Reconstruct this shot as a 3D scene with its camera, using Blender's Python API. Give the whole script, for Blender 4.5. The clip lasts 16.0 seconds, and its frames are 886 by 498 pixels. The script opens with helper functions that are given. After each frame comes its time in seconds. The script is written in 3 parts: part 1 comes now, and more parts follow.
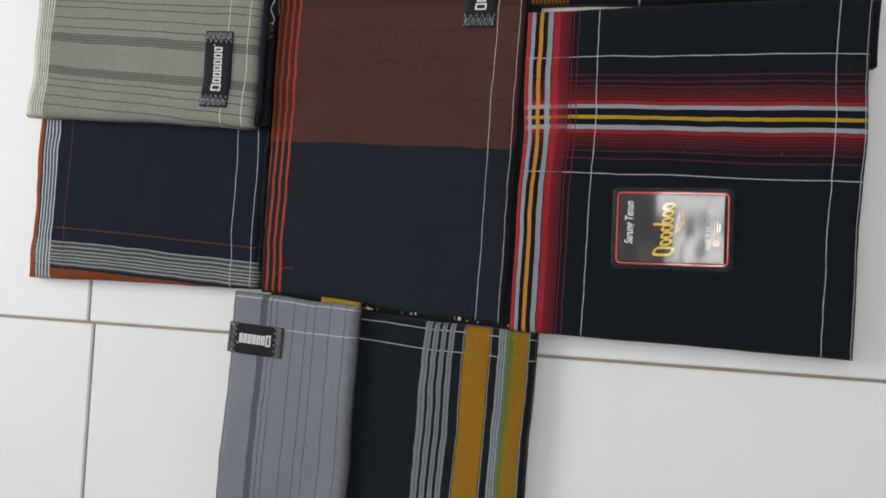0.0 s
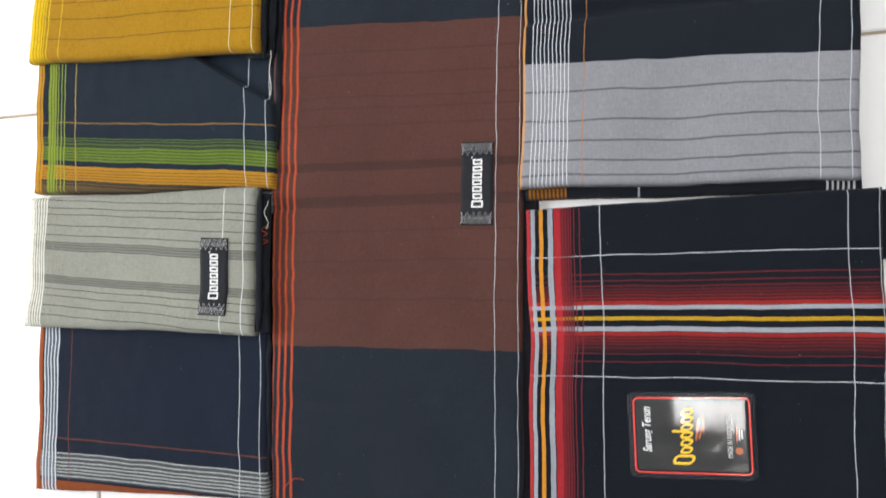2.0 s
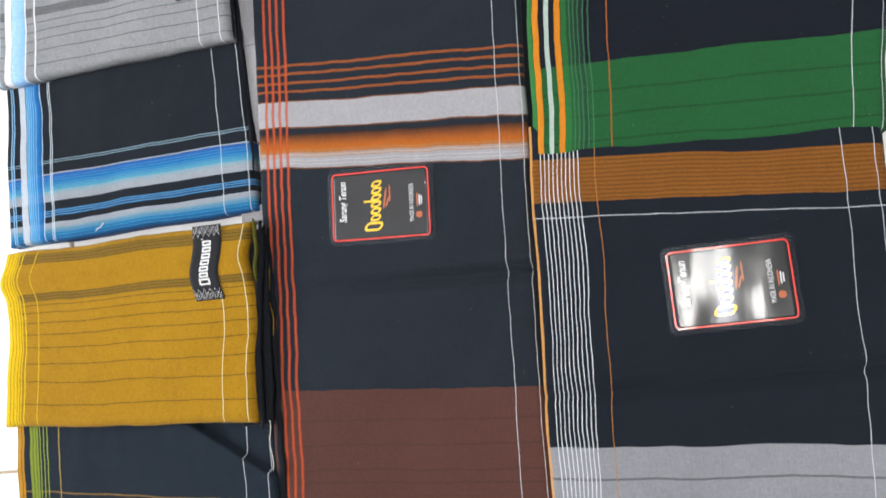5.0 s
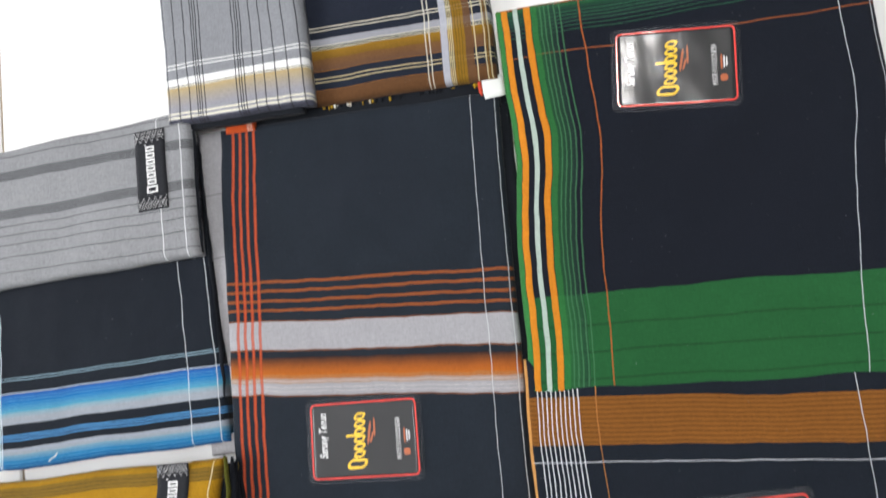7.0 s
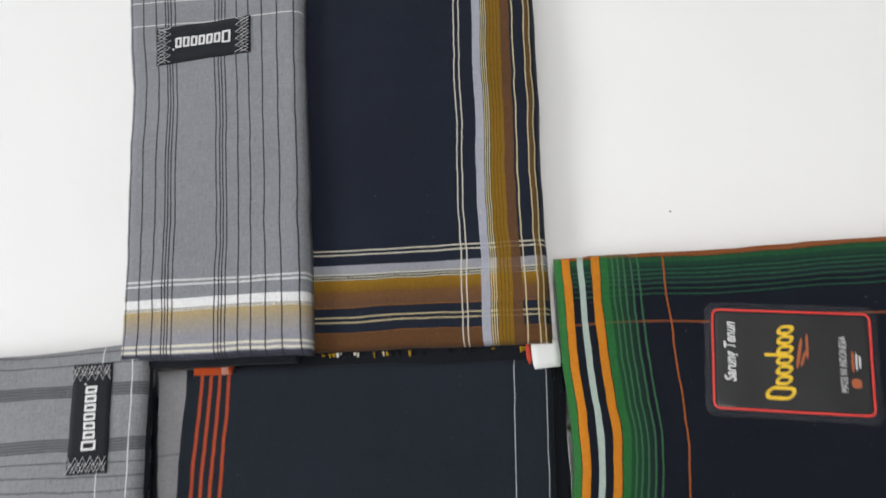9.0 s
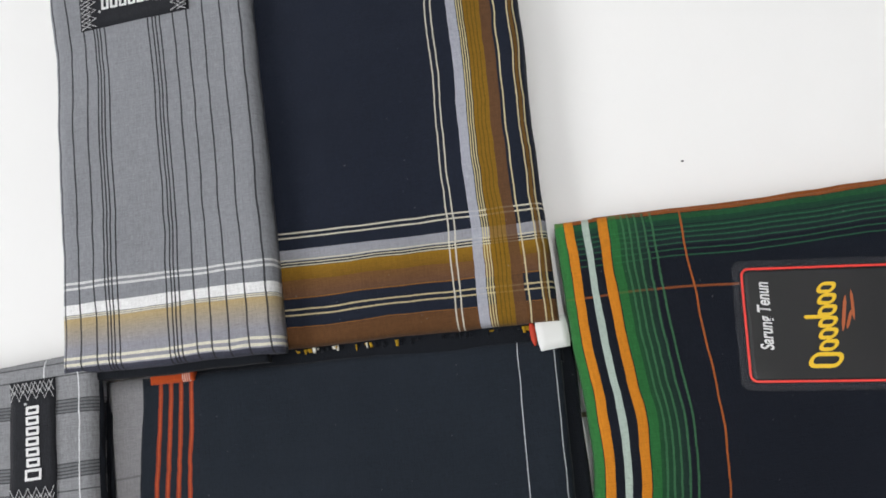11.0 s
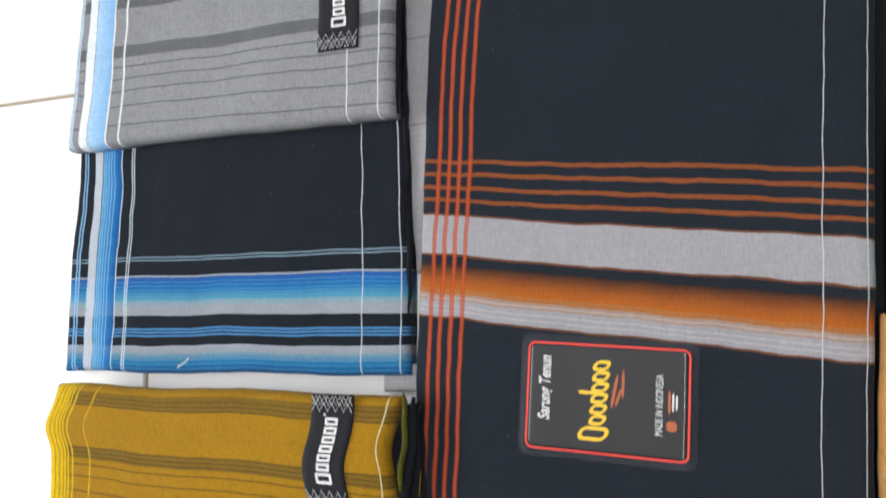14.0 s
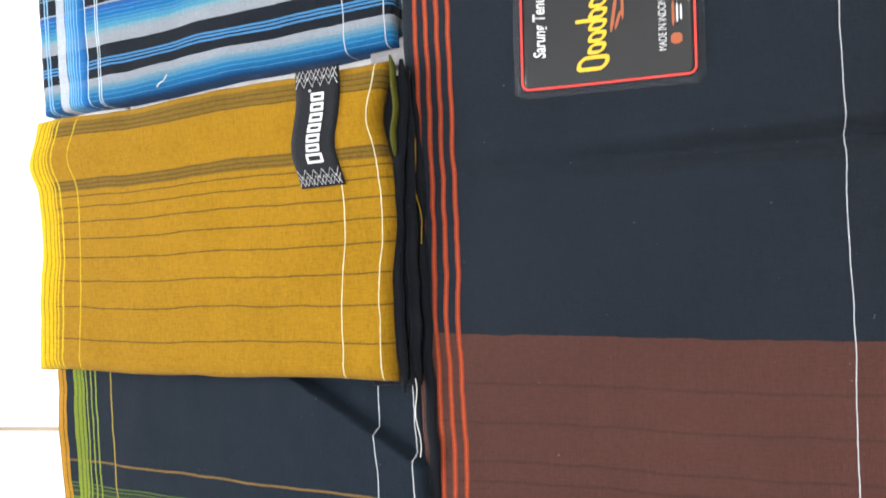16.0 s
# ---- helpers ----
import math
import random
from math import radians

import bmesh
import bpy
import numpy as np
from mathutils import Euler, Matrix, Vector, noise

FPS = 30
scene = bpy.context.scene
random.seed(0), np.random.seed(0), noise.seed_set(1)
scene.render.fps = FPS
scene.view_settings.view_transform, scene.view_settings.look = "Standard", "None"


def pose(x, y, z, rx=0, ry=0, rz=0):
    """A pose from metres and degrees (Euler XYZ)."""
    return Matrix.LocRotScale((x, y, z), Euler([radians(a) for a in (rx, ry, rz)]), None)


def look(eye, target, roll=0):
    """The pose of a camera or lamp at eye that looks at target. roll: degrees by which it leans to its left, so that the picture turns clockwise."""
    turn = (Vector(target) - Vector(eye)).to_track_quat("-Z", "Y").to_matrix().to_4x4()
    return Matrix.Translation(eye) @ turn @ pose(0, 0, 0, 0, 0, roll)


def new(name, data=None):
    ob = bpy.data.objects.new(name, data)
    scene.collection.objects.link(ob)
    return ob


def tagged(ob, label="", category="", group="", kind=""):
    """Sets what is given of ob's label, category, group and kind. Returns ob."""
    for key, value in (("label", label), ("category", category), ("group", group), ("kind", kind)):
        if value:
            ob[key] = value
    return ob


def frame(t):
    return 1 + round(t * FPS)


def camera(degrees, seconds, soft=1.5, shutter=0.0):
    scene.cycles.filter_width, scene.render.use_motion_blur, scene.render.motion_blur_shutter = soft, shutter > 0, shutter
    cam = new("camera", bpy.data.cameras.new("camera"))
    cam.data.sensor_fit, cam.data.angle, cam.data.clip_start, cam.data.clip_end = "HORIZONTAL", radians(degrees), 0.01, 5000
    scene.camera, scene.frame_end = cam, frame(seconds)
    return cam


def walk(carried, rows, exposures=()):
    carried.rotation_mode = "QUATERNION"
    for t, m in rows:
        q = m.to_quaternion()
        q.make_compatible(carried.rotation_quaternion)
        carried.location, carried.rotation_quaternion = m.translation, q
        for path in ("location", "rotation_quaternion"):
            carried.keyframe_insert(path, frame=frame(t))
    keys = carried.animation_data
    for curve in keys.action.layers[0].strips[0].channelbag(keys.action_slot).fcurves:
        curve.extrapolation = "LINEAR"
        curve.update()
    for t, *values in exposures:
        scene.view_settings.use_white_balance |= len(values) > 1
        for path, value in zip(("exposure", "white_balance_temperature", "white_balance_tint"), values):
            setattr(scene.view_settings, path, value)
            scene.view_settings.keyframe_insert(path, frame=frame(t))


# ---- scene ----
cam = camera(59.0, 16.0, soft=1.7, shutter=0.3)

PATH = [
    (0, (0.204, 0.061, 0.641), (-0.286, 0.136, -1.296), -78.6),
    (0.5, (0.195, 0.084, 0.643), (-0.297, 0.167, -1.293), -80.2),
    (1, (0.2, 0.123, 0.633), (-0.307, 0.226, -1.299), -78.8),
    (1.5, (0.197, 0.172, 0.631), (-0.314, 0.285, -1.299), -78.2),
    (2, (0.204, 0.207, 0.631), (-0.315, 0.349, -1.295), -76.3),
    (2.5, (0.204, 0.257, 0.635), (-0.313, 0.424, -1.29), -74.3),
    (3, (0.197, 0.317, 0.633), (-0.294, 0.498, -1.297), -72.4),
    (3.5, (0.19, 0.387, 0.623), (-0.295, 0.542, -1.311), -76.8),
    (3.7, (0.19, 0.398, 0.62), (-0.297, 0.572, -1.312), -75.2),
    (6, (0.19, 0.563, 0.6), (-0.252, 0.794, -1.337), -70.1),
    (6.5, (0.18, 0.589, 0.594), (-0.211, 0.895, -1.344), -59.9),
    (7, (0.182, 0.629, 0.585), (-0.185, 0.961, -1.353), -56.5),
    (7.5, (0.18, 0.683, 0.558), (-0.166, 1.148, -1.356), -46.2),
    (8, (0.167, 0.692, 0.539), (-0.162, 1.26, -1.351), -38.6),
    (8.5, (0.152, 0.731, 0.517), (-0.15, 1.3, -1.376), -33.1),
    (9, (0.142, 0.781, 0.48), (-0.141, 1.331, -1.422), -32.4),
    (9.2, (0.138, 0.799, 0.456), (-0.149, 1.359, -1.442), -33.1),
    (11.5, (0.129, 0.797, 0.421), (-0.102, 1.256, -1.512), -35.8),
    (12, (0.123, 0.773, 0.432), (-0.15, 1.202, -1.502), -40.2),
    (12.5, (0.099, 0.77, 0.447), (-0.3, 1.063, -1.491), -59.0),
    (13, (0.085, 0.732, 0.46), (-0.576, 1.042, -1.402), -68.7),
    (13.5, (0.063, 0.696, 0.452), (-0.639, 0.958, -1.402), -72.0),
    (14, (0.059, 0.626, 0.422), (-0.634, 0.855, -1.44), -73.0),
    (14.5, (0.06, 0.6, 0.414), (-0.64, 0.777, -1.451), -77.7),
    (15, (0.05, 0.55, 0.401), (-0.654, 0.707, -1.464), -80.2),
    (15.5, (0.049, 0.509, 0.388), (-0.658, 0.621, -1.479), -85.2),
    (16, (0.052, 0.483, 0.386), (-0.685, 0.551, -1.472), -89.6),
]
walk(cam, [(t, look(eye, target, roll)) for t, eye, target, roll in PATH],
     [(0, -0.45), (0.5, -0.35), (1.0, -0.08), (1.5, 0.28), (2, 0.36), (3, 0.36), (3.5, 0.38), (6, 0.42), (7, 0.38), (7.5, 0.36), (8, -0.20), (9, -0.18), (11.5, -0.04), (12.5, 0.18), (13, 0.0), (13.5, -0.35), (14, 0.15), (14.5, 0.32), (15.5, 0.35), (16, 0.62)])

# ---- light ----
world = bpy.data.worlds.new("room_air")
scene.world = world
world.use_nodes = True
world.node_tree.nodes["Background"].inputs[0].default_value = (0.9, 0.95, 1.0, 1)
world.node_tree.nodes["Background"].inputs[1].default_value = 0.25


def area_lamp(name, m, sx, sy, watts, colour):
    data = bpy.data.lights.new(name, "AREA")
    data.shape, data.size, data.size_y, data.energy, data.color = "RECTANGLE", sx, sy, watts, colour
    ob = new(name, data)
    ob.matrix_world = m
    return ob


for y in (0.35, 2.05):
    area_lamp("tube_light", pose(0.42, y, 2.60, 0, 0, 90), 1.2, 0.05, 15, (1.0, 0.98, 0.95))
# Fill lamp added on the west side; no window is known there.
area_lamp("side_fill_light", pose(-2.15, 0.5, 1.45, 0, -90, 0), 1.2, 1.6, 65, (0.955, 0.965, 0.985))


# ---- materials ----
def lin(h):
    c = [int(h[i:i + 2], 16) / 255 for i in (0, 2, 4)]
    return tuple(v / 12.92 if v <= 0.04045 else ((v + 0.055) / 1.055) ** 2.4 for v in c) + (1.0,)


class Nodes:
    """A short way to write node trees."""

    def __init__(self, name):
        self.mat = bpy.data.materials.new(name)
        self.mat.use_nodes = True
        self.t = self.mat.node_tree
        self.bsdf = self.t.nodes["Principled BSDF"]

    def add(self, kind, ins=(), **props):
        n = self.t.nodes.new(kind)
        for k, v in props.items():
            setattr(n, k, v)
        for k, v in (ins.items() if isinstance(ins, dict) else enumerate(ins)):
            self.put(n.inputs[k], v)
        return n

    def put(self, socket, v):
        if isinstance(v, bpy.types.NodeSocket):
            self.t.links.new(v, socket)
        elif v is not None:
            socket.default_value = v

    def math(self, op, a, b=None, c=None):
        return self.add("ShaderNodeMath", [a, b, c], operation=op).outputs[0]

    def mix(self, f, a, b, blend="MIX"):
        n = self.add("ShaderNodeMix", data_type="RGBA", blend_type=blend)
        for s, v in ((n.inputs[0], f), (n.inputs[6], a), (n.inputs[7], b)):
            self.put(s, v)
        return n.outputs[2]

    def noise(self, vec, scale, detail=2.0, rough=0.5):
        return self.add("ShaderNodeTexNoise", {"Vector": vec, "Scale": scale, "Detail": detail, "Roughness": rough}).outputs[0]

    def scaled(self, vec, s):
        return self.add("ShaderNodeMapping", {"Vector": vec, "Scale": s}).outputs[0]

    def bump(self, height, strength, dist):
        n = self.add("ShaderNodeBump", {"Height": height, "Strength": strength, "Distance": dist})
        self.put(self.bsdf.inputs["Normal"], n.outputs[0])

    def set(self, **kw):
        for k, v in kw.items():
            self.put(self.bsdf.inputs[k.replace("_", " ")], v)
        return self.mat


def lay_bands(n, coord, under, bands, alpha):
    """Woven stripes along one coordinate over the colour under. A band: start, end, colour or (colour, colour), own cover."""
    for o in bands:
        a = o[3] if len(o) > 3 else alpha
        lo, hi = (-0.03 if o[0] == 0.0 else o[0]), (1.03 if o[1] == 1.0 else o[1])
        mask = n.math("MULTIPLY", n.math("COMPARE", coord, (lo + hi) / 2, (hi - lo) / 2), a)
        if isinstance(o[2], tuple):
            f = n.add("ShaderNodeMapRange", [coord, o[0], o[1], 0.0, 1.0]).outputs[0]
            colour = n.mix(f, lin(o[2][0]), lin(o[2][1]))
        else:
            colour = lin(o[2])
        under = n.mix(mask, under, colour)
    return under


def cloth(name, base, v=(), u=(), cover=0.82, slub=0.30, wander=0.0035, tilt=0.0, lean=0.0):
    """Woven cotton: stripes along v, then stripes along u over them, thread slubs, fading and a fine weave relief."""
    n = Nodes(name)
    uv = n.add("ShaderNodeTexCoord").outputs["UV"]
    ob = n.add("ShaderNodeTexCoord").outputs["Object"]
    sep = n.add("ShaderNodeSeparateXYZ", [uv])
    sway = n.math("MULTIPLY_ADD", n.noise(ob, 55.0, 3.0), wander * 2, -wander)
    cu = n.math("ADD", sep.outputs[0], sway)
    cv = n.math("ADD", sep.outputs[1], n.math("MULTIPLY", sway, 0.6))
    if tilt:
        cv = n.math("ADD", cv, n.math("MULTIPLY_ADD", sep.outputs[0], tilt, -tilt * 0.5))
    if lean:
        slip = n.math("MULTIPLY_ADD", sep.outputs[1], lean, -lean * 0.3)
        cu = n.math("SUBTRACT", cu, n.math("MULTIPLY", slip, n.math("SUBTRACT", 1.0, sep.outputs[0])))
    col = lin(base)
    if v:
        col = lay_bands(n, cv, col, v, 0.96)
    if u:
        col = lay_bands(n, cu, col, u, cover)
    weft = n.noise(n.scaled(ob, (55, 1100, 1)), 1.0, 3.0, 0.65)
    warp = n.noise(n.scaled(ob, (1100, 45, 1)), 1.0, 3.0, 0.65)
    slow = n.noise(ob, 14.0, 4.0, 0.6)
    knot = n.math("ADD", n.noise(n.scaled(ob, (260, 1700, 1)), 1.0, 2.0, 0.6), n.noise(n.scaled(ob, (1700, 220, 1)), 1.0, 2.0, 0.6))
    thread = n.math("ADD", n.math("MULTIPLY_ADD", weft, slub, -slub * 0.5), n.math("MULTIPLY_ADD", warp, slub, -slub * 0.5))
    thread = n.math("ADD", thread, n.math("MULTIPLY_ADD", knot, slub * 1.6, -slub * 1.6))
    value = n.math("ADD", n.math("ADD", thread, 1.0), n.math("MULTIPLY_ADD", slow, 0.3, -0.15))
    hsv = n.add("ShaderNodeHueSaturation", {"Value": value, "Color": col})
    lint = n.math("GREATER_THAN", n.noise(ob, 420.0, 1.0), 0.80)
    col = n.mix(n.math("MULTIPLY", lint, 0.25), hsv.outputs[0], lin("8a8a8c"))
    n.bump(n.math("ADD", n.math("MULTIPLY", thread, 1.6), n.noise(ob, 90.0, 3.0)), 0.40, 0.0012)
    return n.set(Base_Color=col, Roughness=0.88, Specular_IOR_Level=0.16, Sheen_Weight=0.07, Sheen_Roughness=0.45)


def plain(name, colour, rough=0.6, spread=0.12, scale=60.0, bump=0.1, spec=0.4, coat=0.0, metal=0.0):
    n = Nodes(name)
    ob = n.add("ShaderNodeTexCoord").outputs["Object"]
    a, b = n.noise(ob, scale, 4.0, 0.6), n.noise(ob, scale * 0.12, 3.0)
    val = n.math("ADD", n.math("MULTIPLY_ADD", a, spread, 1 - spread * 0.5), n.math("MULTIPLY_ADD", b, spread, -spread * 0.5))
    col = n.add("ShaderNodeHueSaturation", {"Value": val, "Color": lin(colour)}).outputs[0]
    n.bump(a, bump, 0.0008)
    return n.set(Base_Color=col, Roughness=rough, Specular_IOR_Level=spec, Coat_Weight=coat, Coat_Roughness=0.08, Metallic=metal)


def tile_glaze():
    n = Nodes("white_glazed_tile")
    ob = n.add("ShaderNodeTexCoord").outputs["Object"]
    rnd = n.add("ShaderNodeObjectInfo").outputs["Random"]
    cloud = n.noise(ob, 7.0, 5.0, 0.6)
    fleck = n.math("GREATER_THAN", n.noise(ob, 260.0, 2.0), 0.79)
    val = n.math("ADD", n.math("MULTIPLY_ADD", cloud, 0.05, 0.965), n.math("MULTIPLY_ADD", rnd, 0.03, -0.015))
    col = n.add("ShaderNodeHueSaturation", {"Value": val, "Color": (0.825, 0.822, 0.812, 1)}).outputs[0]
    col = n.mix(n.math("MULTIPLY", fleck, 0.08), col, (0.45, 0.42, 0.36, 1))
    n.bump(n.noise(ob, 22.0, 3.0), 0.05, 0.001)
    return n.set(Base_Color=col, Roughness=n.math("MULTIPLY_ADD", cloud, 0.12, 0.34), Specular_IOR_Level=0.3)


def print_gloss(name, colour, coat=1.0):
    """Ink on a crinkled plastic-covered label."""
    n = Nodes(name)
    ob = n.add("ShaderNodeTexCoord").outputs["Object"]
    crinkle = n.add("ShaderNodeBump", {"Height": n.math("ADD", n.noise(n.scaled(ob, (70, 26, 20)), 1.0, 3.0, 0.6), n.math("MULTIPLY", n.noise(ob, 260.0, 2.0), 0.05)), "Strength": 0.05, "Distance": 0.003})
    n.put(n.bsdf.inputs["Coat Normal"], crinkle.outputs[0])
    shade = n.math("MULTIPLY_ADD", n.noise(ob, 300.0, 3.0), 0.16, 0.92)
    col = n.add("ShaderNodeHueSaturation", {"Value": shade, "Color": lin(colour)}).outputs[0]
    return n.set(Base_Color=col, Roughness=0.5, Specular_IOR_Level=0.3, Coat_Weight=coat, Coat_Roughness=0.13, Coat_IOR=1.5)


def clear_film():
    n = Nodes("clear_plastic_film")
    ob = n.add("ShaderNodeTexCoord").outputs["Object"]
    n.bump(n.noise(n.scaled(ob, (22, 60, 20)), 1.0, 2.0), 0.04, 0.003)
    return n.set(Base_Color=(0.5, 0.5, 0.52, 1), Roughness=0.12, Alpha=0.05, Specular_IOR_Level=0.4)


TILE = tile_glaze()
GROUT = plain("beige_grout", "a3947f", 0.9, 0.3, 140, 0.3, 0.2)
WALL = plain("white_wall_paint", "e0e1e3", 0.8, 0.05, 18, 0.1, 0.3)
BLACK_CLOTH = cloth("black_cotton", "13161c")
LABEL_CLOTH = cloth("black_label_weave", "26272b", slub=0.35)
LABEL_WHITE = plain("white_label_thread", "d8d8d8", 0.8, 0.25, 700, 0.3, 0.2)
LABEL_GREY = plain("grey_label_thread", "c2c2c4", 0.8, 0.35, 700, 0.3, 0.2)
PAPER = plain("white_paper", "dcdcda", 0.7, 0.06, 90, 0.1, 0.3)
RED_PAPER = plain("red_paper", "b23a26", 0.7, 0.1, 90, 0.1, 0.3)
FILM = clear_film()
PRINT_BLACK = print_gloss("black_print", "0d0d0f", 0.8)
PRINT_RED = print_gloss("red_print", "d8352a")
PRINT_YELLOW = print_gloss("yellow_print", "e5bb1c")
PRINT_ORANGE = print_gloss("orange_print", "a8562a")
PRINT_WHITE = print_gloss("white_print", "d5d5d5")
THREAD_RED = plain("rust_thread", "b0441f", 0.9, 0.2, 300, 0.2, 0.2)
THREAD_WHITE = plain("white_thread", "d9d6cc", 0.9, 0.2, 300, 0.2, 0.2)
THREAD_MUSTARD = plain("mustard_thread", "9a7a1c", 0.9, 0.2, 300, 0.2, 0.2)
LAMP_WHITE = Nodes("lamp_diffuser").set(Base_Color=(0.9, 0.9, 0.9, 1), Emission_Color=(1, 0.98, 0.95, 1), Emission_Strength=6.0)


# ---- building helpers ----
def origin_of(ob):
    p = Vector((0, 0, 0))
    while ob:
        p += ob.location
        ob = ob.parent
    return p


def part(name, bm, material, parent, label=""):
    """Links a bmesh, made in world places, as one mesh under a thing or a part."""
    me = bpy.data.meshes.new(name)
    if parent:
        bmesh.ops.translate(bm, verts=bm.verts, vec=-origin_of(parent))
    bm.to_mesh(me)
    bm.free()
    me.materials.append(material)
    ob = new(name, me)
    ob.parent = parent
    for p in me.polygons:
        p.use_smooth = True
    return tagged(ob, label)


def thing(name, x, y, z, label, category, group=""):
    ob = new(name)
    ob.location, ob.empty_display_size = (x, y, z), 0.02
    return tagged(ob, label, category, group)


def box(bm, x0, x1, y0, y1, z0, z1, bevel=0.0):
    m = Matrix.LocRotScale(((x0 + x1) / 2, (y0 + y1) / 2, (z0 + z1) / 2), None, (x1 - x0, y1 - y0, z1 - z0))
    made = bmesh.ops.create_cube(bm, size=1.0, matrix=m)["verts"]
    if bevel:
        edges = list({e for v in made for e in v.link_edges})
        bmesh.ops.bevel(bm, geom=edges, offset=bevel, segments=1, affect="EDGES")


def bilinear(c, u, v):
    return tuple((1 - u) * (1 - v) * c[0][k] + u * (1 - v) * c[1][k] + u * v * c[2][k] + (1 - u) * v * c[3][k] for k in (0, 1))


def drift(x, y, amp):
    """The small in-plane wander of soft cloth."""
    a = noise.noise_vector(Vector((x * 16, y * 16, 3.1)))
    b = noise.noise_vector(Vector((x * 55, y * 55, 8.7)))
    return x + amp * (a.x + 0.3 * b.x), y + amp * (a.y + 0.3 * b.y)


class Fold:
    """A folded pack of cloth lying flat: corners bl, br, tr, tl, its top and its underside, rounded at the rim."""

    def __init__(self, corners, top, bottom, rim=0.004, amp=0.0016, bow=(0.0, 0.0), creases=(), step=None, puff=0.0016, kinks=(), skew=0.0):
        self.c = tuple((2 * x - drift(x, y, amp)[0], 2 * y - drift(x, y, amp)[1]) for x, y in corners)
        self.top, self.bottom, self.rim, self.amp, self.bow = top, bottom, min(rim, (top - bottom) * 0.9), amp, bow
        self.creases, self.step, self.puff, self.kinks, self.skew = creases, step, puff, kinks, skew
        self.w = math.dist(corners[0], corners[1])
        self.h = math.dist(corners[0], corners[3])

    def plan(self, u, v):
        x, y = bilinear(self.c, u, v)
        x += 4 * v * (1 - v) * ((1 - u) * self.bow[0] + u * self.bow[1])
        y += self.skew * math.sin(2 * math.pi * v) * (u - 0.5)
        for at, wide, push, *lean in self.kinks:
            x += push * math.exp(-((v - at) / wide) ** 2) * ((1 - u) if lean else 1.0)
        return drift(x, y, self.amp)

    def height(self, u, v, x, y):
        z = self.top + self.puff * (noise.noise(Vector((x * 20, y * 20, self.top * 300))) + 0.4 * noise.noise(Vector((x * 70, y * 50, 1.7))) + 0.5 * noise.noise(Vector((x * 9, y * 75, 4.2))))
        for at, wide, deep, slant, *fade in self.creases:
            z -= deep * math.exp(-((v - at - slant * (u - 0.5)) / wide) ** 2) * (min(max((u - 0.05) / 0.6, 0.0), 1.0) if fade else 1.0)
        if self.step:
            (ax, ay), (bx, by), deep = self.step
            d = ((bx - ax) * (y - ay) - (by - ay) * (x - ax)) / math.hypot(bx - ax, by - ay)
            z -= deep * min(max(d / 0.0016 + 0.5, 0.0), 1.0)
        return z

    def over(self, x, y):
        """Height of the upper face near the place x, y."""
        u = v = 0.5
        for _ in range(12):
            px, py = bilinear(self.c, u, v)
            u += (x - px) / self.w
            v += (y - py) / self.h
        return self.height(u, v, x, y)

    def mesh(self, cell=0.0035):
        nu, nv = max(4, int(self.w / cell)), max(4, int(self.h / cell))
        r = self.rim

        def marks(length, n):
            edge = [0.0, 0.12 * r, 0.4 * r, r]
            mid = [r + (length - 2 * r) * i / n for i in range(1, n)]
            return [m / length for m in edge + mid + [length - e for e in reversed(edge)]]

        us, vs = marks(self.w, nu), marks(self.h, nv)
        bm = bmesh.new()
        uvl = bm.loops.layers.uv.new("UVMap")
        grid, par = [], {}

        def put(u, v, z=None):
            x, y = self.plan(u, v)
            if z is None:
                d = min(u * self.w, (1 - u) * self.w, v * self.h, (1 - v) * self.h)
                z = self.height(u, v, x, y)
                if d < r:
                    z -= r - math.sqrt(max(r * r - (r - d) ** 2, 0.0))
            p = bm.verts.new((x, y, z))
            par[p] = (u, v)
            return p

        for v in vs:
            grid.append([put(u, v) for u in us])
        for j in range(len(vs) - 1):
            for i in range(len(us) - 1):
                bm.faces.new((grid[j][i], grid[j][i + 1], grid[j + 1][i + 1], grid[j + 1][i]))
        loop = grid[0][:] + [row[-1] for row in grid[1:]] + grid[-1][-2::-1] + [row[0] for row in grid[-2:0:-1]]
        low = [put(*par[p], z=self.bottom) for p in loop]
        for i in range(len(loop)):
            k = (i + 1) % len(loop)
            bm.faces.new((loop[i], low[i], low[k], loop[k]))
        bm.faces.new(list(reversed(low)))
        for f in bm.faces:
            for lp in f.loops:
                lp[uvl].uv = par[lp.vert]
        return bm


def ribbon(bm, pts, wide, thick=0.0004):
    """A flat strip along places (x, y, z)."""
    rows = []
    for i, p in enumerate(pts):
        a, b = pts[max(i - 1, 0)], pts[min(i + 1, len(pts) - 1)]
        d = Vector((b[0] - a[0], b[1] - a[1], 0))
        d = d.normalized() if d.length else Vector((1, 0, 0))
        s = Vector((-d.y, d.x, 0)) * wide / 2
        q = Vector(p)
        rows.append([bm.verts.new(q + s), bm.verts.new(q + Vector((0, 0, thick))), bm.verts.new(q - s)])
    for a, b in zip(rows, rows[1:]):
        for k in (0, 1):
            bm.faces.new((a[k], a[k + 1], b[k + 1], b[k]))


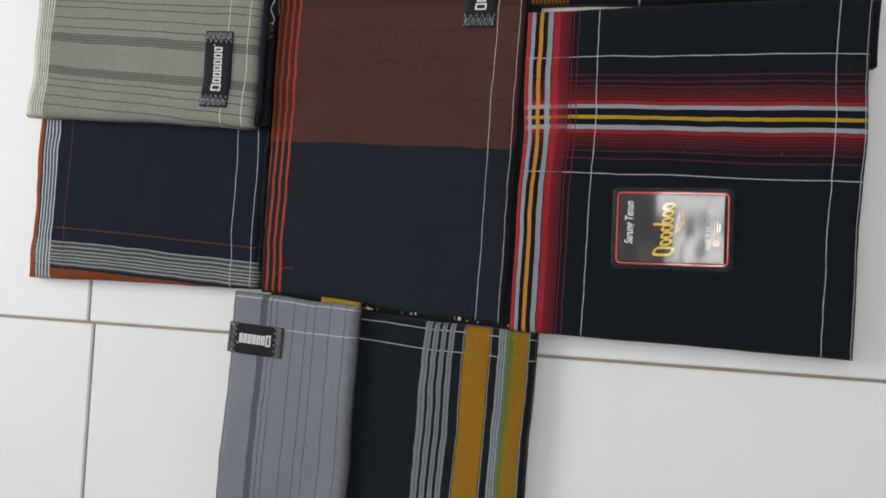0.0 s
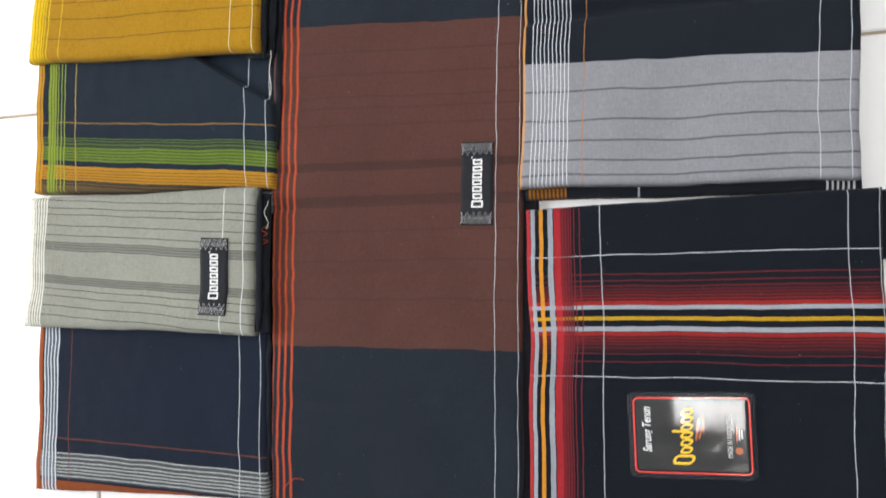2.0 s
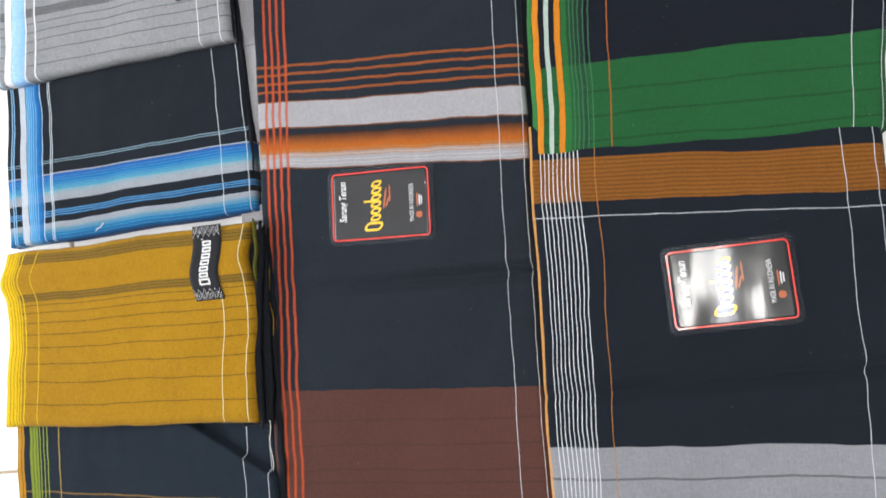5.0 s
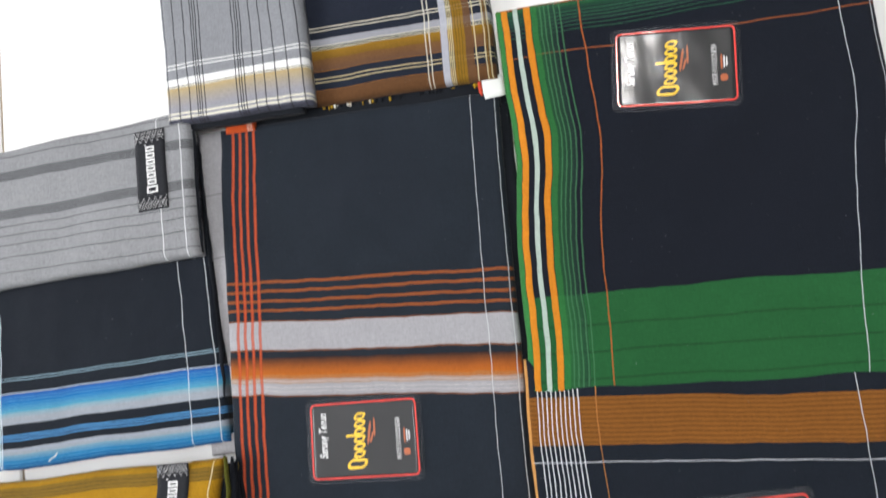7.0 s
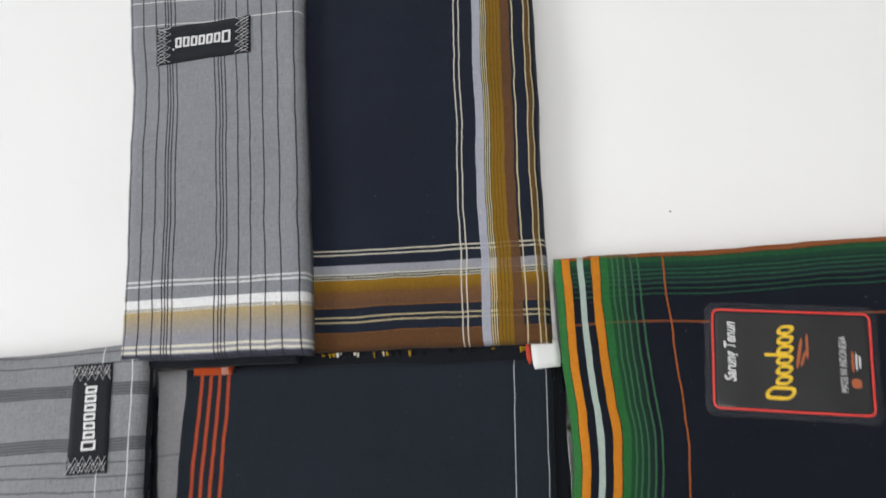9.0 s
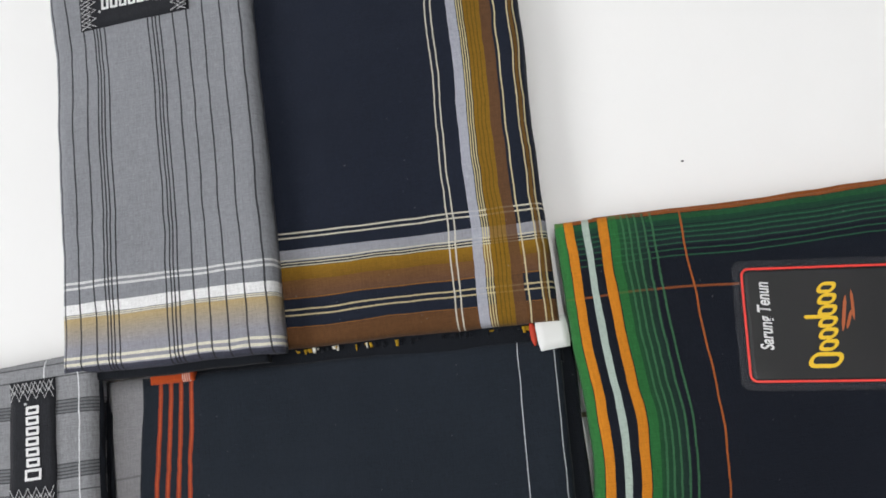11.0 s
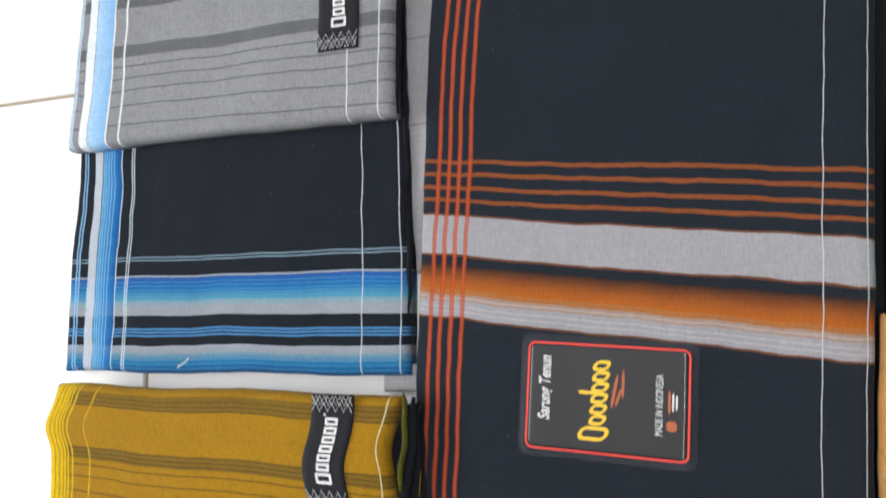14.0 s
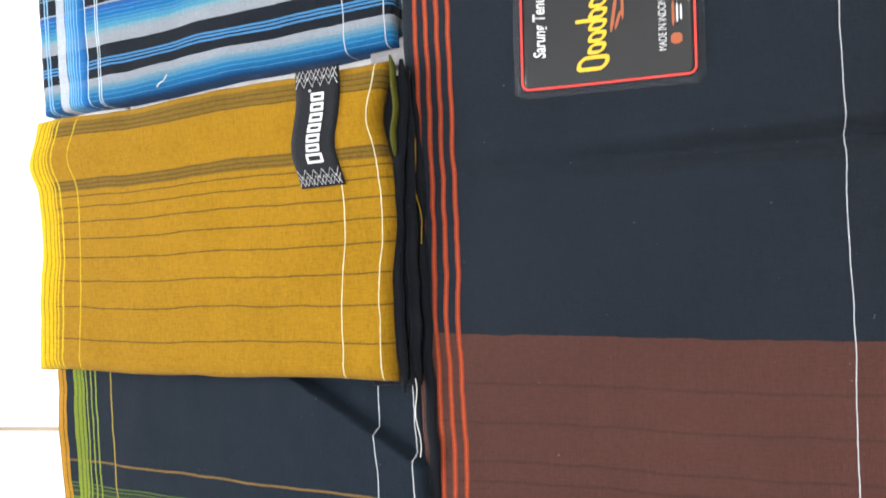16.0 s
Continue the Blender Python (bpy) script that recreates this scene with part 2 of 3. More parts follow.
def cord(name, pts, radius, material, parent, label=""):
    """A loose thread along places (x, y, z)."""
    bm = bmesh.new()
    rings = []
    for i, p in enumerate(pts):
        d = (Vector(pts[min(i + 1, len(pts) - 1)]) - Vector(pts[max(i - 1, 0)])).normalized()
        s = d.cross(Vector((0, 0, 1))).normalized()
        t = s.cross(d)
        rings.append([bm.verts.new(Vector(p) + radius * (s * math.cos(a) + t * math.sin(a))) for a in (0, 1.257, 2.513, 3.77, 5.027)])
    for a, b in zip(rings, rings[1:]):
        for k in range(5):
            bm.faces.new((a[k], a[(k + 1) % 5], b[(k + 1) % 5], b[k]))
    return part(name, bm, material, parent, label)


def fold_lip(parent, y0, y1, x, z, material, label="dark rolled inner fold", wide=0.0032, tall=0.0016, sway=0.0009, seed=0.0):
    """A soft rounded edge of an inner layer, running along y, flatter than wide and a little wavy."""
    bm = bmesh.new()
    n, rings = max(8, int((y1 - y0) / 0.004)), []
    for i in range(n + 1):
        f = i / n
        y = y0 + (y1 - y0) * f
        cx = x(f) + sway * noise.noise(Vector((y * 60, seed, 1.0))) * 2
        cz = z + sway * noise.noise(Vector((y * 45, seed, 7.0)))
        k = min(1.0, 0.35 + 6 * min(f, 1 - f))
        rings.append([bm.verts.new((cx + wide * k * math.cos(a), y, cz + tall * k * math.sin(a))) for a in (math.pi * j / 4 for j in range(8))])
    for a, b in zip(rings, rings[1:]):
        for j in range(8):
            bm.faces.new((a[j], b[j], b[(j + 1) % 8], a[(j + 1) % 8]))
    bm.faces.new(rings[0])
    bm.faces.new(rings[-1][::-1])
    return part("fold_lip", bm, material, parent, label)


def flat_grid(bm, to_world, w, h, nx, ny, lift, under, r=0.0, thick=0.0005):
    """A thin sheet w x h, with corners rounded by r, draped on the height under(x, y)."""
    rows = []
    for j in range(ny + 1):
        b = -h / 2 + h * j / ny
        inset = 0.0
        e = h / 2 - abs(b)
        if e < r:
            inset = r - math.sqrt(max(r * r - (r - e) ** 2, 0))
        row = []
        for i in range(nx + 1):
            a = (-w / 2 + inset) + (w - 2 * inset) * i / nx
            x, y = to_world(a, b)
            row.append(bm.verts.new((x, y, under(x, y) + lift)))
        rows.append(row)
    faces = []
    for j in range(ny):
        for i in range(nx):
            faces.append(bm.faces.new((rows[j][i], rows[j][i + 1], rows[j + 1][i + 1], rows[j + 1][i])))
    if thick:
        loop = rows[0][:] + [q[-1] for q in rows[1:]] + rows[-1][-2::-1] + [q[0] for q in rows[-2:0:-1]]
        low = [bm.verts.new(p.co - Vector((0, 0, thick))) for p in loop]
        for i in range(len(loop)):
            k = (i + 1) % len(loop)
            bm.faces.new((loop[i], low[i], low[k], loop[k]))
    return faces


def local_frame(x, y, turn):
    c, s = math.cos(radians(turn)), math.sin(radians(turn))
    return lambda a, b: (x + a * c - b * s, y + a * s + b * c)


def loop_ring(bm, to, w, h, r, t, under, lift, lean=0.0):
    """A plain flat outline w x h with corners rounded by r and a stroke t wide."""
    rings = ([], [])
    for cx, cy, a0 in ((1, 1, 0), (-1, 1, 90), (-1, -1, 180), (1, -1, 270)):
        for k in range(5):
            a = radians(a0 + 22.5 * k)
            for ring, rr, ww, hh in ((rings[0], r, w / 2, h / 2), (rings[1], max(r - t, 0.0001), w / 2 - t, h / 2 - t)):
                px, py = cx * (ww - rr) + rr * math.cos(a), cy * (hh - rr) + rr * math.sin(a)
                x, y = to(px + lean * py, py)
                ring.append(bm.verts.new((x, y, under(x, y) + lift)))
    n = len(rings[0])
    for i in range(n):
        k = (i + 1) % n
        bm.faces.new((rings[0][i], rings[0][k], rings[1][k], rings[1][i]))


def woven_label(parent, fold, x, y, turn, long=0.068, wide=0.025):
    """Black woven maker's label, sewn down with zigzags at both ends. Its mark is a row of plain white blocks."""
    base = local_frame(x, y, turn)
    under = fold.over

    def to(a, b):
        """The label lies in the ripples of its cloth."""
        px, py = base(a, b)
        v = (py - fold.c[1][1]) / fold.h
        return px + sum(push * math.exp(-((v - at) / wide) ** 2) for at, wide, push, *near in fold.kinks if not near), py

    bm = bmesh.new()
    flat_grid(bm, to, long, wide, 18, 7, 0.0011, under, thick=0.0010)
    lab = part("woven_label", bm, LABEL_CLOTH, parent, "black woven label with a white mark")
    for end in (-1, 1):
        bm = bmesh.new()
        for k, (a0, a1) in enumerate(((0.485, 0.40), (0.485, 0.40), (0.425, 0.345))):
            n = 10
            pts = []
            for i in range(n + 1):
                a = end * long * (a0 if (i + k) % 2 else a1)
                b = wide * (i / n - 0.5) * 0.96 + (0.0004 if k == 1 else 0)
                px, py = to(a, b)
                pts.append((px, py, under(px, py) + 0.0013 + 0.0002 * k))
            ribbon(bm, pts, 0.0005)
        part("zigzag_stitch", bm, LABEL_GREY, lab, "grey zigzag stitching")
    at = -0.30 * long
    for k in range(7):
        w = (0.60 * long / 7.3) * (1.3 if k == 0 else 1.0)
        h = 0.0098 if k == 0 else 0.0080
        bm = bmesh.new()
        loop_ring(bm, lambda a, b, s=at + w / 2: to(s + a, b - 0.0004), w * 0.84, h, 0.0006, 0.0015, under, 0.0017)
        part("mark_block", bm, LABEL_WHITE, lab)
        at += w
    bm = bmesh.new()
    flat_grid(bm, lambda a, b: to(at + 0.001 + a, 0.0042 + b), 0.0016, 0.0016, 2, 2, 0.0016, under, r=0.0005, thick=0.0004)
    part("mark_dot", bm, LABEL_GREY, lab)
    return lab


def lettering(words, size, to, a, b, turn, under, lift, name, material, parent, width):
    """Built-in font, laid flat as a mesh; turn is that of the reading line in the sheet."""
    cu = bpy.data.curves.new(name, "FONT")
    cu.body, cu.size, cu.align_x, cu.align_y, cu.shear = words, size, "CENTER", "CENTER", 0.2 if name == "title_line" else 0.0
    cu.offset = 0.00018 if name == "title_line" else 0.0
    tmp = new(name, cu)
    bpy.context.view_layer.update()
    me = bpy.data.meshes.new_from_object(tmp.evaluated_get(bpy.context.evaluated_depsgraph_get()))
    bpy.data.objects.remove(tmp)
    bm = bmesh.new()
    bm.from_mesh(me)
    bpy.data.meshes.remove(me)
    xs = [p.co.x for p in bm.verts]
    k = width / (max(xs) - min(xs))
    c, s = math.cos(radians(turn)), math.sin(radians(turn))
    for p in bm.verts:
        px, py = p.co.x * k, p.co.y
        x, y = to(a + px * c - py * s, b + px * s + py * c)
        p.co = (x, y, under(x, y) + lift)
    return part(name, bm, material, parent)


def sticker(fold, corners, label):
    """Glossy printed label under clear film, lying on the cloth. corners: bl, br, tr, tl."""
    x, y = sum(c[0] for c in corners) / 4, sum(c[1] for c in corners) / 4
    turn = math.degrees(math.atan2(corners[1][1] + corners[2][1] - corners[0][1] - corners[3][1], corners[1][0] + corners[2][0] - corners[0][0] - corners[3][0]))
    w, h = 0.0900, 0.0630
    to = local_frame(x, y, turn)

    level = fold.over(x, y)

    def under(px, py):
        return 0.4 * fold.over(px, py) + 0.6 * level + 0.0007

    top = thing("paper_sticker", x, y, under(x, y), label, "sticker", "stickers on the sarongs")
    bm = bmesh.new()
    flat_grid(bm, to, w, h, 22, 20, 0.0009, under, r=0.0035, thick=0.0007)
    part("film", bm, FILM, top, "clear plastic film edge")
    bm = bmesh.new()
    flat_grid(bm, to, w - 0.007, h - 0.007, 22, 20, 0.0013, under, r=0.003, thick=0.0003)
    card = part("card", bm, PRINT_BLACK, top, "glossy black printed card")
    bm = bmesh.new()
    ow, oh, r, t = (w - 0.0075) / 2, (h - 0.0075) / 2, 0.004, 0.0011
    outer, inner = [], []
    for cx, cy, a0 in ((ow - r, oh - r, 0), (r - ow, oh - r, 90), (r - ow, r - oh, 180), (ow - r, r - oh, 270)):
        for k in range(6):
            a = radians(a0 + 18 * k)
            for ring, rr in ((outer, r), (inner, r - t)):
                ring.append((cx + rr * math.cos(a), cy + rr * math.sin(a)))
    fine = []
    for ring in (outer, inner):
        pts = []
        for p, q in zip(ring, ring[1:] + ring[:1]):
            n = max(1, int(math.dist(p, q) / 0.005))
            pts += [(p[0] + (q[0] - p[0]) * i / n, p[1] + (q[1] - p[1]) * i / n) for i in range(n)]
        fine.append(pts)
    n = min(len(fine[0]), len(fine[1]))
    vv = [[bm.verts.new((*to(*p), under(*to(*p)) + 0.0017)) for p in pts[:n]] for pts in fine]
    for i in range(n):
        k = (i + 1) % n
        bm.faces.new((vv[0][i], vv[0][k], vv[1][k], vv[1][i]))
    part("red_border", bm, PRINT_RED, card, "red line border")
    lettering("Sarung Tenun", 0.0085, to, -0.0315, 0.004, 90, under, 0.0018, "title_line", PRINT_WHITE, card, 0.033)
    lettering("MADE IN INDONESIA", 0.0052, to, 0.0265, -0.0005, 90, under, 0.0018, "origin_line", PRINT_WHITE, card, 0.030)

    def bar(name, a, b, bw, bh, mat, lean=0.0, r=0.0006):
        bm = bmesh.new()
        flat_grid(bm, lambda p, q: to(a + p + lean * q, b + q), bw, bh, 5, 5, 0.0018, under, r=min(r, bh / 2), thick=0.0)
        part(name, bm, mat, card)

    # maker's mark as plain slanted strokes
    def loop(a, b, w, h, t, lean):
        bm = bmesh.new()
        loop_ring(bm, lambda p, q: to(a + p, b + q), w, h, min(w, h) * 0.48, t, under, 0.0018, lean)
        part("mark_stroke", bm, PRINT_YELLOW, card)

    loop(-0.0060, -0.0175, 0.0150, 0.0074, 0.0019, 0.5)
    for k in range(6):
        loop(-0.0040 + 0.0003 * k, -0.0105 + 0.0055 * k, 0.0082, 0.0056, 0.0017, 0.6)
    bar("mark_stroke", -0.0080, 0.0030, 0.0120, 0.0018, PRINT_YELLOW, 0.0, 0.0008)
    bar("small_mark", 0.0042, 0.0045, 0.0016, 0.0170, PRINT_ORANGE, 0.16)
    bar("small_mark", 0.0062, 0.0015, 0.0014, 0.0090, PRINT_ORANGE, 0.30)
    bar("small_line", 0.0084, 0.0085, 0.0013, 0.0150, PRINT_ORANGE)
    bar("emblem", 0.0325, -0.0105, 0.0050, 0.0050, PRINT_ORANGE, 0.0, 0.0014)
    bar("small_line", 0.0312, 0.0012, 0.0012, 0.0125, PRINT_ORANGE)
    bar("small_line", 0.0330, 0.0012, 0.0009, 0.0110, PRINT_WHITE)
    bar("small_line", 0.0347, 0.0012, 0.0009, 0.0085, PRINT_WHITE)
    return top


def frayed_edge(name, parent, p, q, z, materials, seed, count=60):
    """Cut warp ends that peep out along an edge from p to q."""
    rng = random.Random(seed)
    for k, mat in enumerate(materials):
        bm = bmesh.new()
        for _ in range(count // len(materials)):
            f = rng.random()
            x, y = p[0] + (q[0] - p[0]) * f, p[1] + (q[1] - p[1]) * f
            ln, w = rng.uniform(0.001, 0.0035), rng.uniform(0.0006, 0.0028)
            d = Vector((q[1] - p[1], p[0] - q[0], 0)).normalized()
            a = Vector((x, y, z + rng.uniform(-0.002, 0.002)))
            s = Vector((q[0] - p[0], q[1] - p[1], 0)).normalized() * w / 2
            e = a + d * ln - Vector((0, 0, 0.001))
            vs = [bm.verts.new(c) for c in (a - s, a + s, e + s * 0.7, e - s * 0.7)]
            tops = [bm.verts.new(c.co + Vector((0, 0, 0.0006))) for c in vs]
            bm.faces.new(tops)
            bm.faces.new(vs[::-1])
            for i in range(4):
                bm.faces.new((vs[i], vs[(i + 1) % 4], tops[(i + 1) % 4], tops[i]))
        tagged(part(name, bm, mat, parent, "frayed thread ends"), kind="stuff")


# ---- setting ----
X0, X1, Y0, Y1, CEIL = -2.3, 2.1, -1.6, 3.2, 2.7
bm = bmesh.new()
box(bm, X0, X1, Y0, Y1, -0.03, -0.0022)
floor = tagged(part("floor", bm, GROUT, None), "white glazed floor tiles with beige grout joints", "floor", kind="structure")
for name, b in (("wall_north", (X0, X1, Y1, Y1 + 0.12)), ("wall_south", (X0, X1, Y0 - 0.12, Y0)), ("wall_east", (X1, X1 + 0.12, Y0, Y1))):
    bm = bmesh.new()
    box(bm, *b, 0, CEIL)
    tagged(part(name, bm, WALL, None), "plain white painted wall", "wall", kind="structure")
# Unseen wall; its opening is added to go with the side fill lamp.
bm = bmesh.new()
for b in ((Y0, -0.3, 0, CEIL), (1.3, Y1, 0, CEIL), (-0.3, 1.3, 0, 0.85), (-0.3, 1.3, 2.05, CEIL)):
    box(bm, X0 - 0.12, X0, b[0], b[1], b[2], b[3])
tagged(part("wall_west", bm, WALL, None), "unseen plain white wall with an added opening", "wall", kind="structure")
bm = bmesh.new()
box(bm, X0 - 0.12, X1 + 0.12, Y0 - 0.12, Y1 + 0.12, CEIL, CEIL + 0.1)
tagged(part("ceiling", bm, WALL, None), "plain white ceiling", "ceiling", kind="structure")
for y in (0.35, 2.05):
    lamp = thing("ceiling_lamp", 0.42, y, CEIL, "white fluorescent tube lamp on the ceiling", "lamp", "ceiling lamps")
    bm = bmesh.new()
    box(bm, 0.36, 0.48, y - 0.64, y + 0.64, CEIL - 0.06, CEIL, 0.006)
    part("housing", bm, PAPER, lamp)
    bm = bmesh.new()
    box(bm, 0.385, 0.455, y - 0.60, y + 0.60, CEIL - 0.085, CEIL - 0.06, 0.008)
    part("diffuser", bm, LAMP_WHITE, lamp, "glowing white tube")

# ---- sarongs ----
def u_lines(places, w, colour, a=0.85):
    return [(p - w / 2, p + w / 2, colour, a) for p in places]


PACK = "folded sarongs laid out on the floor"
SEAM = "c4c8cc"

# gray over navy
s = thing("folded_sarong", -0.24, 0.17, 0, "folded navy sarong with a gray striped flap and woven label", "sarong", PACK)
navy = cloth("navy_border_cotton", "141b29",
             v=[(0.0, 0.020, "7a3d1a"), (0.030, 0.118, "5c5f5f", 0.5)] + u_lines((0.1175, 0.1015, 0.0865, 0.0745, 0.0625, 0.0515, 0.038), 0.0045, "a8aba8", 0.75) + u_lines((0.171,), 0.005, "5e3626"),
             u=[(0.0, 0.030, "8a451c", 0.95), (0.036, 0.102, "5d6874", 0.6)] + u_lines((0.040, 0.054, 0.068, 0.083, 0.098), 0.005, "c9ced2", 0.9) + u_lines((0.158,), 0.004, "6a3a28", 0.7) + u_lines((0.89, 0.973), 0.0024, SEAM), tilt=0.05)
body = Fold(((-.361, .042), (-.121, .043), (-.122, .29), (-.358, .30)), 0.015, 0.0, rim=0.005)
part("body", body.mesh(), navy, s, "navy cotton with white and rust edge stripes")
gray = cloth("gray_green_striped_cotton", "88897f",
             v=[(0.553, 0.618, "6a6b64", 0.75), (0.298, 0.360, "6a6b64", 0.75)] + u_lines((0.925, 0.867, 0.819, 0.738, 0.666, 0.256, 0.200, 0.128, 0.056), 0.0065, "46473f", 0.92) + u_lines((0.557, 0.577, 0.596, 0.614, 0.302, 0.320, 0.338, 0.356), 0.006, "4c4d47"),
             u=[(0.012, 0.03, "d9d6ca")] + u_lines((0.036, 0.048, 0.060, 0.072, 0.084), 0.006, "d8d5c8") + u_lines((0.13,), 0.003, "8e7a55", 0.4) + u_lines((0.872, 0.957), 0.0029, "d8d9d4"), tilt=0.11, slub=0.38)
flap = Fold(((-.367, .194), (-.129, .183), (-.126, .312), (-.360, .315)), 0.027, 0.015, rim=0.006, amp=0.002, kinks=((0.35, 0.12, 0.0015),))
part("flap", flap.mesh(), gray, s, "gray striped flap with white edge lines")
# Body layers beside the flap; their black includes the shade under its edge.
for k, (x1, y0, y1, z) in enumerate(((-.1165, .186, .306, .021), (-.119, .190, .303, .0175))):
    part("folded_layer", Fold(((-.14, y0), (x1, y0), (x1 + .002, y1), (-.14, y1)), z, z - 0.0035, rim=0.002).mesh(), BLACK_CLOTH, s, "dark inner layer")
fold_lip(s, .187, .309, lambda f: -.1245 + .002 * f, .0235, BLACK_CLOTH, seed=1.0)
fold_lip(s, .189, .306, lambda f: -.1195 + .001 * f, .0200, BLACK_CLOTH, seed=2.0)
fold_lip(s, .060, .186, lambda f: -.1205, .0118, BLACK_CLOTH, wide=.0022, seed=3.0)
woven_label(s, flap, -0.1655, 0.235, 87, long=0.067, wide=0.0265)
cord("loose_thread", [(-.119 + 0.004 * math.sin(k * 1.9), .262 + 0.0022 * k, 0.023 + 0.002 * math.cos(k * 1.3)) for k in range(8)], 0.0003, THREAD_RED, s, "loose rust thread tuft")
cord("loose_thread", [(-.117 + 0.002 * math.sin(k), .275 + 0.003 * k, 0.023) for k in range(9)], 0.0003, THREAD_WHITE, s, "loose white thread")

# mustard over dark green
s = thing("folded_sarong", -0.24, 0.45, 0, "folded dark sarong with a mustard flap and green stripes", "sarong", PACK)
green = cloth("slate_green_border_cotton", "18212b",
              v=[(0.0, 0.024, "5a4a30"), (0.027, 0.080, "a2741e"), (0.099, 0.148, "5a6e26"), (0.148, 0.168, "35412a", 0.7)] + u_lines((0.180, 0.172, 0.160), 0.004, "55692e", 0.7) + u_lines((0.020, 0.010), 0.005, "2a2420") + u_lines((0.036, 0.046, 0.056, 0.067), 0.0035, "6a4a18") + u_lines((0.108, 0.118, 0.128, 0.139), 0.0035, "33401f") + u_lines((0.235,), 0.005, "7a6032", 0.8),
              u=[(0.0, 0.040, "b8841c"), (0.064, 0.099, "7f8f2c")] + u_lines((0.013, 0.030), 0.003, "4a3a18") + u_lines((0.076, 0.089), 0.003, "3c4620") + u_lines((0.107, 0.123, 0.138), 0.0045, "8a9838", 0.8) + u_lines((0.187,), 0.004, "a08a3c") + u_lines((0.89, 0.972), 0.0024, SEAM), tilt=0.055)
body = Fold(((-.366, .320), (-.112, .310), (-.115, .58), (-.361, .58)), 0.018, 0.0, rim=0.005, step=((-.180, .4285), (-.115, .3870), 0.0085))
part("body", body.mesh(0.0013), green, s, "dark cotton with green and yellow border stripes")
must = cloth("mustard_striped_cotton", "9a7212",
             v=[(0.915, 0.972, "6a5420", 0.8), (0.703, 0.750, "6a5420", 0.8)] + u_lines((0.680, 0.636, 0.578, 0.511, 0.436, 0.343, 0.243, 0.123), 0.0055, "5c481c") + u_lines((0.918, 0.935, 0.952, 0.712, 0.728, 0.745), 0.0045, "54421a"),
             u=[(0.0, 0.011, "8a6c28"), (0.012, 0.070, "d0ac0c", 0.93)] + u_lines((0.032, 0.047, 0.061), 0.003, "7a5c14") + u_lines((0.077, 0.092), 0.005, "d0b41c") + u_lines((0.150,), 0.004, "c6a624") + u_lines((0.886, 0.975), 0.0028, "dfd2a8"), slub=0.42)
flap = Fold(((-.365, .444), (-.1225, .431), (-.113, .595), (-.355, .598)), 0.030, 0.018, rim=0.007, amp=0.002, kinks=((0.82, 0.10, -0.0075), (0.50, 0.15, 0.003), (0.80, 0.10, -0.0035, "near")), creases=((0.76, 0.07, 0.0035, 0.03),))
part("flap", flap.mesh(0.003), must, s, "mustard striped flap with yellow edge lines")
for x1, y0, y1, z in ((-.1095, .432, .590, .0135), (-.112, .428, .588, .0190)):
    part("folded_layer", Fold(((-.14, y0), (x1, y0), (x1 + .003, y1), (-.14, y1)), z, z - 0.003, rim=0.002, amp=0.003).mesh(), BLACK_CLOTH, s, "dark inner layer")
olive = plain("olive_fold_cotton", "4a4a16", 0.9, 0.3, 400, 0.3, 0.2)
fold_lip(s, .545, .597, lambda f: -.1135 + .003 * math.sin(f * 2.6), .0262, olive, "olive rolled inner fold", wide=.0016, tall=.0022, seed=4.0)
fold_lip(s, .425, .595, lambda f: -.1185 + .009 * f - .003 * math.sin(f * 4.7), .0225, BLACK_CLOTH, tall=.0022, seed=5.0)
fold_lip(s, .418, .592, lambda f: -.1145 + .008 * f, .0180, BLACK_CLOTH, seed=6.0)
fold_lip(s, .345, .590, lambda f: -.1110 + .005 * f, .0125, BLACK_CLOTH, seed=7.0)
cord("edge_thread", [(-.1062 + 0.0012 * math.sin(k * 0.9), .500 + 0.006 * k, 0.0165 + 0.0008 * math.sin(k * 1.7)) for k in range(16)], 0.0003, THREAD_MUSTARD, s, "mustard selvedge peeping out")
cord("edge_thread", [(-.1140 + 0.0010 * math.sin(k * 1.1), .392 + 0.005 * k, 0.0208) for k in range(9)], 0.0003, THREAD_WHITE, s, "white selvedge thread")
woven_label(s, flap, -0.1520, 0.565, 89, long=0.062, wide=0.0258)

# gray and blue over black
s = thing("folded_sarong", -0.24, 0.73, 0, "folded black sarong with blue stripes and a gray flap", "sarong", PACK)
